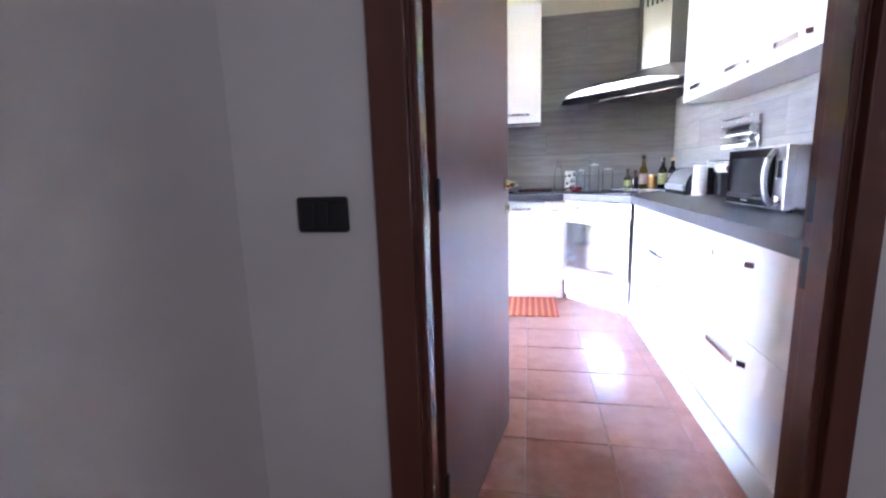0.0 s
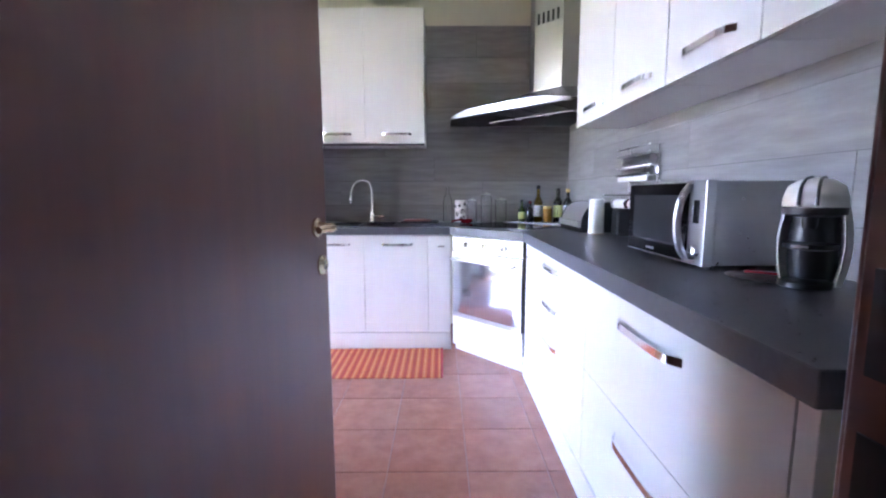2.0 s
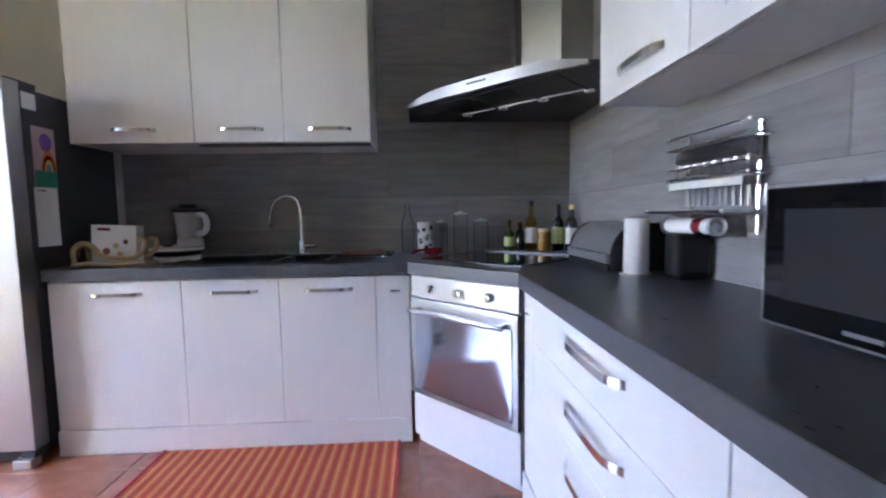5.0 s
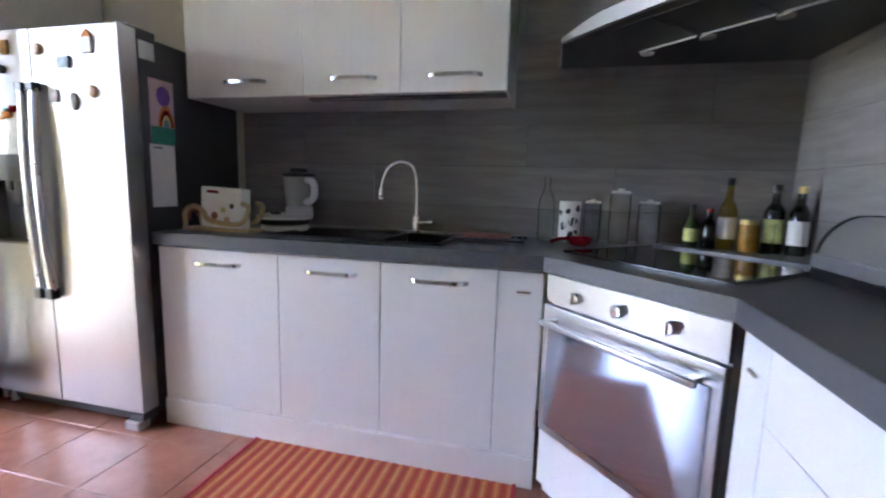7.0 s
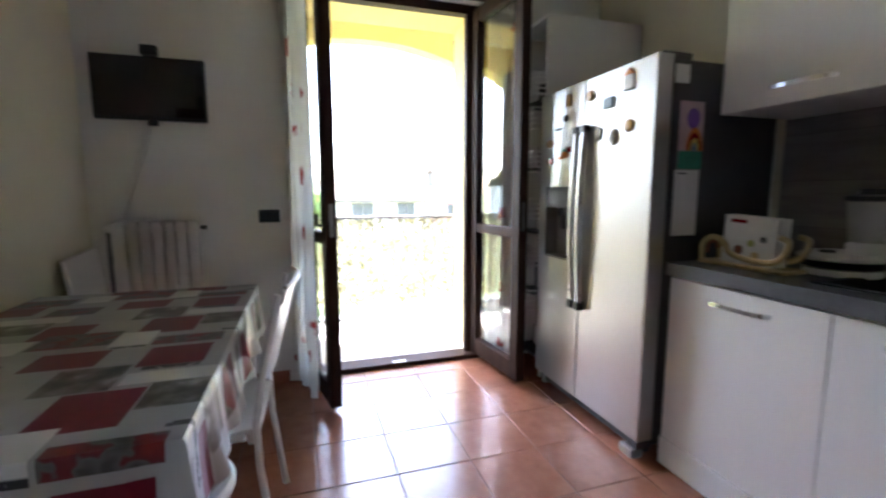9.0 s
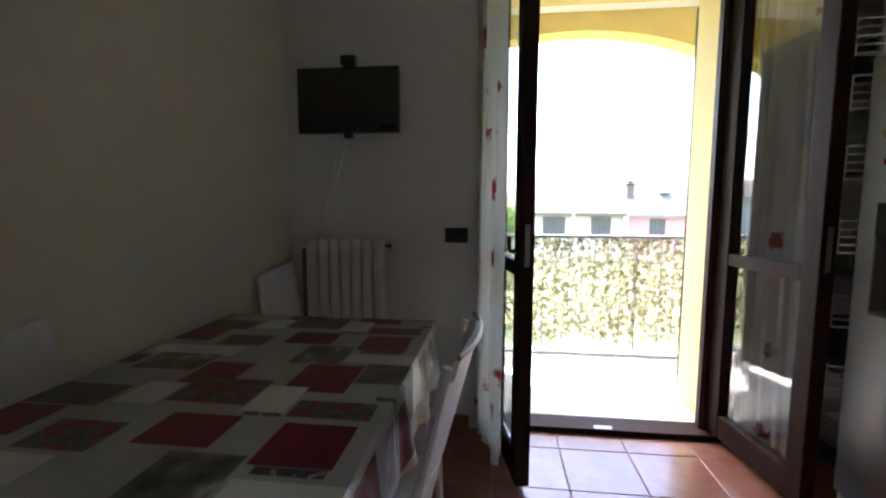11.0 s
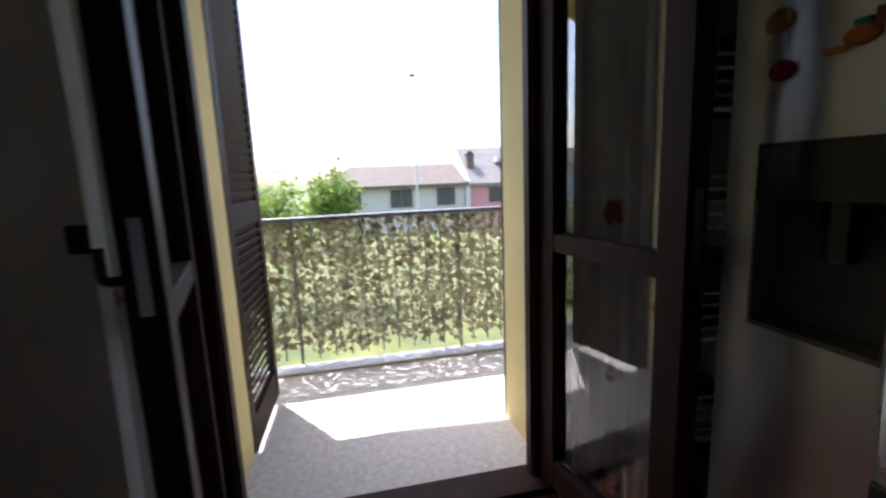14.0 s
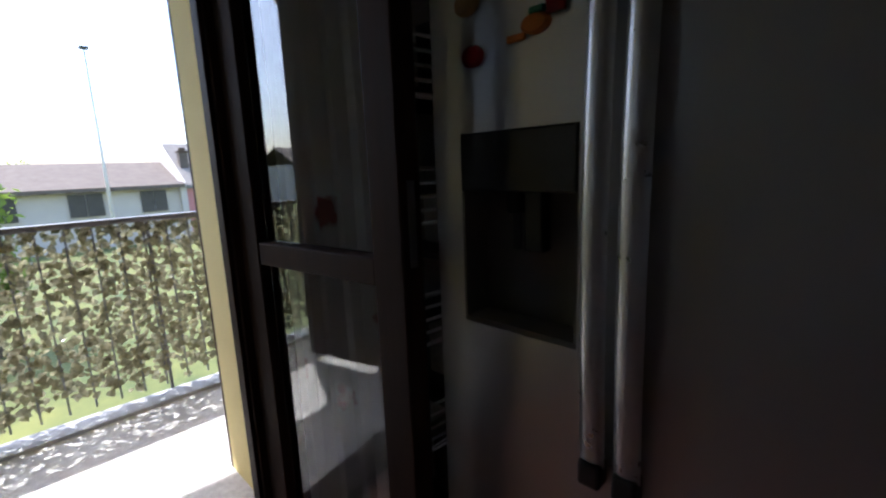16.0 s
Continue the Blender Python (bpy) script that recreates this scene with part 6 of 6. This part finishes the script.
# food processor by the tiled wall
M_JUG = leafy("milky_clear_plastic", (0.52, 0.51, 0.47), (0.46, 0.45, 0.42), 20, 0.2, 0.35)
fp = thing("food_processor", (-0.93, 4.21, CT), "white food processor with a clear jug and black lid", "food processor")
part("base", lathe([(0.095, 0.0), (0.100, 0.006), (0.100, 0.022), (0.090, 0.024)], (-0.94, 4.20, CT), n=32), M_WHITEP, fp, "", True)
part("dark_band", lathe([(0.092, 0.024), (0.108, 0.030), (0.112, 0.048), (0.104, 0.050)], (-0.94, 4.20, CT), n=32), M_BLACK, fp, "", True)
part("dish", lathe([(0.104, 0.050), (0.118, 0.054), (0.120, 0.064), (0.095, 0.074), (0.040, 0.068), (0.001, 0.068)], (-0.94, 4.20, CT), n=32), M_WHITEP, fp, "white round top", True)
part("column", lathe([(0.060, 0.066), (0.058, 0.10), (0.052, 0.11)], (-0.895, 4.24, CT), n=24), M_WHITEP, fp, "", True)
part("jug", lathe([(0.054, 0.11), (0.066, 0.240), (0.063, 0.240), (0.051, 0.114), (0.001, 0.113)], (-0.895, 4.24, CT), n=24), M_JUG, fp, "milky plastic jug", True)
part("lid", lathe([(0.068, 0.240), (0.076, 0.244), (0.076, 0.256), (0.040, 0.262), (0.038, 0.280), (0.001, 0.281)], (-0.895, 4.24, CT), n=24), M_BLACK, fp, "", True)
part("jug_handle", tube([(-0.838, 4.213, CT + 0.228), (-0.792, 4.193, CT + 0.222), (-0.787, 4.190, CT + 0.145), (-0.846, 4.215, CT + 0.128)], 0.015, smooth_path=2), M_WHITEP, fp, "", True)
part("dial", lathe([(0.022, 0), (0.020, 0.008)], (-0.965, 4.165, CT + 0.072), n=18), M_DGREY, fp, "", True)

fp.scale = (1.12, 1.12, 1.08)
fp.location.x += 0.055
# snail-shaped wooden holder with a card box
M_PINE = mat("pale_painted_wood", (0.52, 0.40, 0.22), 0.55, var=0.2, scale=18)
M_PINER = mat("red_brown_wood_stain", (0.28, 0.11, 0.06), 0.55, var=0.2, scale=18)
sn = thing("napkin_holder", (-1.07, 4.0, CT), "painted wooden snail-shaped napkin holder", "napkin holder")
part("base_board", box(-1.220, -0.925, 3.955, 4.075, CT, CT + 0.014, 0.005), M_PINE, sn)
for y in (3.962, 4.062):
    sl = tube([(-1.205, y, CT + 0.016), (-1.212, y, CT + 0.075), (-1.165, y, CT + 0.105), (-1.12, y, CT + 0.080), (-1.11, y, CT + 0.045), (-1.02, y, CT + 0.030), (-0.945, y, CT + 0.035), (-0.915, y, CT + 0.105), (-0.95, y, CT + 0.115)], 0.010, smooth_path=2)
    part("side_curl", sl, M_PINE, sn, "", True)
    part("inner_curl", tube([(-1.185, y - 0.004, CT + 0.040), (-1.180, y - 0.004, CT + 0.080), (-1.150, y - 0.004, CT + 0.085), (-1.145, y - 0.004, CT + 0.060)], 0.006, smooth_path=2), M_PINER, sn, "", True)
sn.scale = (1.2, 1.0, 1.15)
sn.location.x -= 0.02
cbx = thing("card_box", (-1.07, 4.02, CT + 0.014), "white printed card box in the napkin holder", "box")
CBM = pose(-1.080, 4.015, CT + 0.0145, 0, 3, 2)
part("carton", box(-0.105, 0.105, -0.032, 0.032, 0.0, 0.185, 0.002, turn=CBM), M_PAPER, cbx)
part("print_bar", box(-0.075, -0.015, -0.0335, -0.0318, 0.158, 0.171, turn=CBM), M_RED, cbx, "red print bar")
for x, z, s, m in ((-0.035, 0.055, 0.018, M_PINER), (0.010, 0.085, 0.014, M_LABELY), (0.030, 0.040, 0.016, M_PINE), (0.055, 0.105, 0.012, M_DGREY)):
    part("print_spot", lathe([(s, 0), (s * 0.9, 0.001)], (0, 0, 0), n=12, turn=CBM @ pose(x, -0.0322, z, 90)), m, cbx)

vt = setting("corner_trim", boxes([(-1.392, -1.352, NORTH - 0.024, NORTH - 0.010, 0.905, 1.51)], 0.002), M_WHITEP, "pale upright edge trim of the wall tiles", "trim")

# ---- magnets and papers on the fridge ----
M_BROWNM = mat("brown_ceramic", (0.42, 0.25, 0.11), 0.4, var=0.3, scale=60)
M_BLUEM = mat("blue_grey_print", (0.16, 0.24, 0.30), 0.4, var=0.5, scale=50)
M_STONEM = mat("grey_stone_magnet", (0.36, 0.33, 0.30), 0.5, var=0.3, scale=60)
M_PINKM = mat("pink_paint", (0.60, 0.42, 0.46), 0.7, var=0.1)
M_GREENM = mat("green_paint", (0.05, 0.26, 0.18), 0.7, var=0.2, scale=30)
M_PURPLE = mat("purple_paint", (0.16, 0.07, 0.34), 0.7, var=0.2, scale=30)
M_ORANGE = mat("orange_paint", (0.62, 0.20, 0.03), 0.6, var=0.2, scale=30)


def magnet(x, z, w, h, m, shape, label, y=FY):
    w, h = w * 1.2, h * 1.2
    g = thing("fridge_magnet", (x, y, z), label, "magnet", "fridge magnets")
    if shape == "round":
        bm = lathe([(w / 2, 0), (w / 2, 0.006), (w / 2.6, 0.012), (0.001, 0.013)], (0, 0, 0), n=16)
        bm.transform(pose(x, y, z, 90) @ Matrix.Diagonal((1, h / w, 1, 1)))
    else:
        bm = box(x - w / 2, x + w / 2, y - 0.009, y, z - h / 2, z + h / 2, 0.004)
    part("plaque", bm, m, g)
    return g


g = magnet(-1.498, 1.672, 0.042, 0.055, M_WHITEP, "sq", "small house-shaped magnet with an orange roof")
rf = prism([(-0.030, 0), (0.030, 0), (0.0, 0.028)], -0.010, 0.0)
rf.transform(pose(-1.498, FY - 0.010, 1.700, 90))
part("roof", rf, M_ORANGE, g, "orange roof")
part("base", box(-1.528, -1.468, FY - 0.008, FY - 0.001, 1.636, 1.644), M_BLACK, g)
magnet(-1.775, 1.666, 0.050, 0.044, M_BROWNM, "round", "round brown ceramic magnet")
magnet(-1.634, 1.607, 0.060, 0.042, M_BLUEM, "sq", "blue landscape picture magnet")
magnet(-1.490, 1.484, 0.046, 0.046, M_BROWNM, "round", "round ring-shaped brown magnet")
magnet(-1.591, 1.445, 0.042, 0.064, M_STONEM, "round", "grey stone figure magnet")
magnet(-1.702, 1.470, 0.042, 0.048, M_STONEM, "sq", "small grey relief magnet")
magnet(-1.961, 1.680, 0.036, 0.052, M_BROWNM, "sq", "small brown relief magnet")
magnet(-1.985, 1.590, 0.030, 0.030, M_DGREY, "round", "small dark round magnet")
magnet(-2.055, 1.540, 0.050, 0.012, M_DGREY, "sq", "thin dark bar magnet")
magnet(-2.143, 1.470, 0.052, 0.040, M_BROWNM, "round", "ring-shaped brown ceramic fridge magnet")
magnet(-2.130, 1.370, 0.046, 0.036, M_RED, "round", "round glossy red fridge magnet")
lz = magnet(-1.985, 1.398, 0.050, 0.030, M_ORANGE, "round", "winged lizard magnet in orange and red")
part("wing", box(-1.962, -1.925, FY - 0.012, FY - 0.002, 1.405, 1.435, 0.003), M_RED, lz, "red wing")
part("tail", box(-2.045, -2.005, FY - 0.009, FY - 0.001, 1.375, 1.388, 0.003), M_ORANGE, lz)
part("crest", box(-1.995, -1.965, FY - 0.013, FY - 0.003, 1.412, 1.424, 0.003), M_GREENM, lz)

SXP = FX1 - 0.004
dr = thing("child_drawing", (SXP, 3.955, 1.29), "rainbow painting in purple, red and green on the fridge side", "drawing")
part("sheet", box(SXP, SXP + 0.002, 3.892, 4.020, 1.288, 1.570), M_PINKM, dr)
part("green_ground", box(SXP + 0.002, SXP + 0.0032, 3.893, 4.019, 1.289, 1.365), M_GREENM, dr)
for r, m in ((0.072, M_ORANGE), (0.056, M_RED), (0.040, M_GOLD), (0.026, M_BLUEM)):
    ar = bmesh.new()
    k = 14
    vi = [ar.verts.new((SXP + 0.0034 + (0.08 - r) * 0.004, 3.975 + r * math.cos(math.pi * i / k) * 0.62, 1.366 + r * 1.35 * math.sin(math.pi * i / k))) for i in range(k + 1)]
    ar.faces.new(vi)
    part("rainbow_band", ar, m, dr)
part("purple_cloud", lathe([(0.040, 0), (0.034, 0.0012)], (0, 0, 0), n=16, turn=pose(SXP + 0.002, 3.965, 1.500, 0, 90) @ Matrix.Diagonal((1.1, 0.9, 1, 1))), M_PURPLE, dr)
cl = thing("calendar_sheet", (SXP, 3.95, 1.0), "white paper sheet hanging on the fridge side", "paper sheet")
part("sheet", box(SXP, SXP + 0.0016, 3.882, 4.014, 1.005, 1.286), M_PAPER, cl)
part("print_line", box(SXP + 0.0016, SXP + 0.0022, 3.90, 3.945, 1.268, 1.274), M_DGREY, cl)
st = thing("energy_label", (SXP, 3.89, 1.64), "small white sticker on the fridge side", "sticker")
part("sheet", box(SXP, SXP + 0.0012, 3.855, 3.930, 1.640, 1.715), M_PAPER, st)

# ---- wire racks of the shelf column ----
M_WIRE = mat("white_coated_wire", (0.90, 0.90, 0.88), 0.35, var=0.04)
for z1 in (1.905, 1.700, 1.440, 1.155, 0.860, 0.575):
    w = thing("wire_basket", (-2.47, 3.79, z1 - 0.13), "white coated wire basket on the shelf column", "wire basket", "wire baskets")
    for i in range(5):
        z = z1 - i * 0.031
        part("wire", tube([(-2.655, 3.800, z), (-2.650, 3.725, z), (-2.272, 3.725, z), (-2.266, 3.800, z)], 0.0044, n=6), M_WIRE, w)
    for x in (-2.64, -2.475, -2.285):
        part("upright_wire", tube([(x, 3.723, z1 + 0.004), (x, 3.723, z1 - 0.128), (x, 3.80, z1 - 0.128)], 0.0026, n=6), M_WIRE, w)
for i, (z, m) in enumerate(((0.098, M_STONEM), (0.518, M_BROWNM), (0.938, M_WHITEP), (1.358, M_STONEM), (1.778, M_DGREY))):
    for k in range(3):
        x = -2.62 + k * 0.12
        pk = thing("storage_packet", (x + 0.045, 4.05, z), "dim food packet standing on the shelf column", "packet", "packets on the shelves")
        part("carton", box(x, x + 0.09, 3.95, 4.15, z, z + 0.14 + 0.05 * ((i * 3 + k * 2) % 4) / 3, 0.004), (m, M_DGREY, M_STONEM)[(i + k) % 3], pk)

# ---- floor tiles ----
PITCH, GAP, TILE_X, TILE_Y = 0.33, 0.0045, 0.42, 2.72
floor_ob = bpy.data.objects["floor_base"]
cache = {}


def tile_mesh(w, d):
    key = (round(w, 3), round(d, 3))
    if key not in cache:
        bm = bmesh.new()
        e = 0.002
        lo = [(-w / 2, -d / 2), (w / 2, -d / 2), (w / 2, d / 2), (-w / 2, d / 2)]
        hi = [(-w / 2 + e, -d / 2 + e), (w / 2 - e, -d / 2 + e), (w / 2 - e, d / 2 - e), (-w / 2 + e, d / 2 - e)]
        a = [bm.verts.new((x, y, -0.0065)) for x, y in lo]
        b = [bm.verts.new((x, y, -0.0015)) for x, y in lo]
        c = [bm.verts.new((x, y, 0.0)) for x, y in hi]
        for r, s in ((a, b), (b, c)):
            for i in range(4):
                bm.faces.new((r[i], r[(i + 1) % 4], s[(i + 1) % 4], s[i]))
        bm.faces.new(c)
        me = bpy.data.meshes.new("tile")
        bm.to_mesh(me)
        bm.free()
        me.materials.append(M_TERRA)
        cache[key] = me
    return cache[key]


def strips(lo, hi, start, pitch):
    k = math.floor((lo - start) / pitch)
    x = start + k * pitch
    while x < hi:
        a, b = max(lo, x + GAP / 2), min(hi, x + pitch - GAP / 2)
        if b - a > 0.02:
            yield a, b
        x += pitch


for x0, x1 in strips(-2.70, EAST, TILE_X, PITCH):
    for y0, y1 in strips(1.0, NORTH, TILE_Y, PITCH):
        t = new("tile", tile_mesh(x1 - x0, y1 - y0))
        t.location = ((x0 + x1) / 2, (y0 + y1) / 2, random.uniform(-0.0004, 0.0002))
        t.rotation_euler = (random.uniform(-0.0012, 0.0012), random.uniform(-0.0012, 0.0012), 0)
        t.parent = floor_ob

# ---- wood-look wall tiles ----
planks = {}


def plank_mesh(length, height, along):
    key = (round(length, 3), round(height, 3), along)
    if key not in planks:
        w, h, t, e = length / 2, height / 2, 0.008, 0.0015
        if along == "x":
            bm = box(-w, w, -t, 0, -h, h)
        else:
            bm = box(-t, 0, -w, w, -h, h)
        me = bpy.data.meshes.new("wall_tile")
        bm.to_mesh(me)
        bm.free()
        me.materials.append(M_PLANK)
        planks[key] = me
    return planks[key]


for wall_name, along, lo, hi in (("wall_north", "x", -1.32, EAST - 0.009), ("wall_east", "y", 1.075, NORTH)):
    w_ob = bpy.data.objects[wall_name]
    z, row = 0.84, 0
    while z < 2.45:
        shift = (row * 0.41) % 1.2
        z0, z1 = max(z, 0.902) + 0.0012, min(z + 0.2, 2.485) - 0.0012
        x = lo - shift
        while x < hi:
            a, b = max(lo, x + 0.0012), min(hi, x + 1.2 - 0.0012)
            if b - a > 0.03:
                o = new("wall_tile", plank_mesh(b - a, z1 - z0, along))
                o.location = ((a + b) / 2, NORTH, (z0 + z1) / 2) if along == "x" else (EAST, (a + b) / 2, (z0 + z1) / 2)
                o.parent = w_ob
            x += 1.2
        z += 0.2
        row += 1
setting("tile_joints", boxes([(-1.32, EAST - 0.002, NORTH - 0.005, NORTH - 0.0002, 0.902, 2.485), (EAST - 0.005, EAST - 0.0002, 1.075, NORTH - 0.005, 0.902, 2.485)]), M_GROUTW, "grey joints of the wall tiles", "trim")
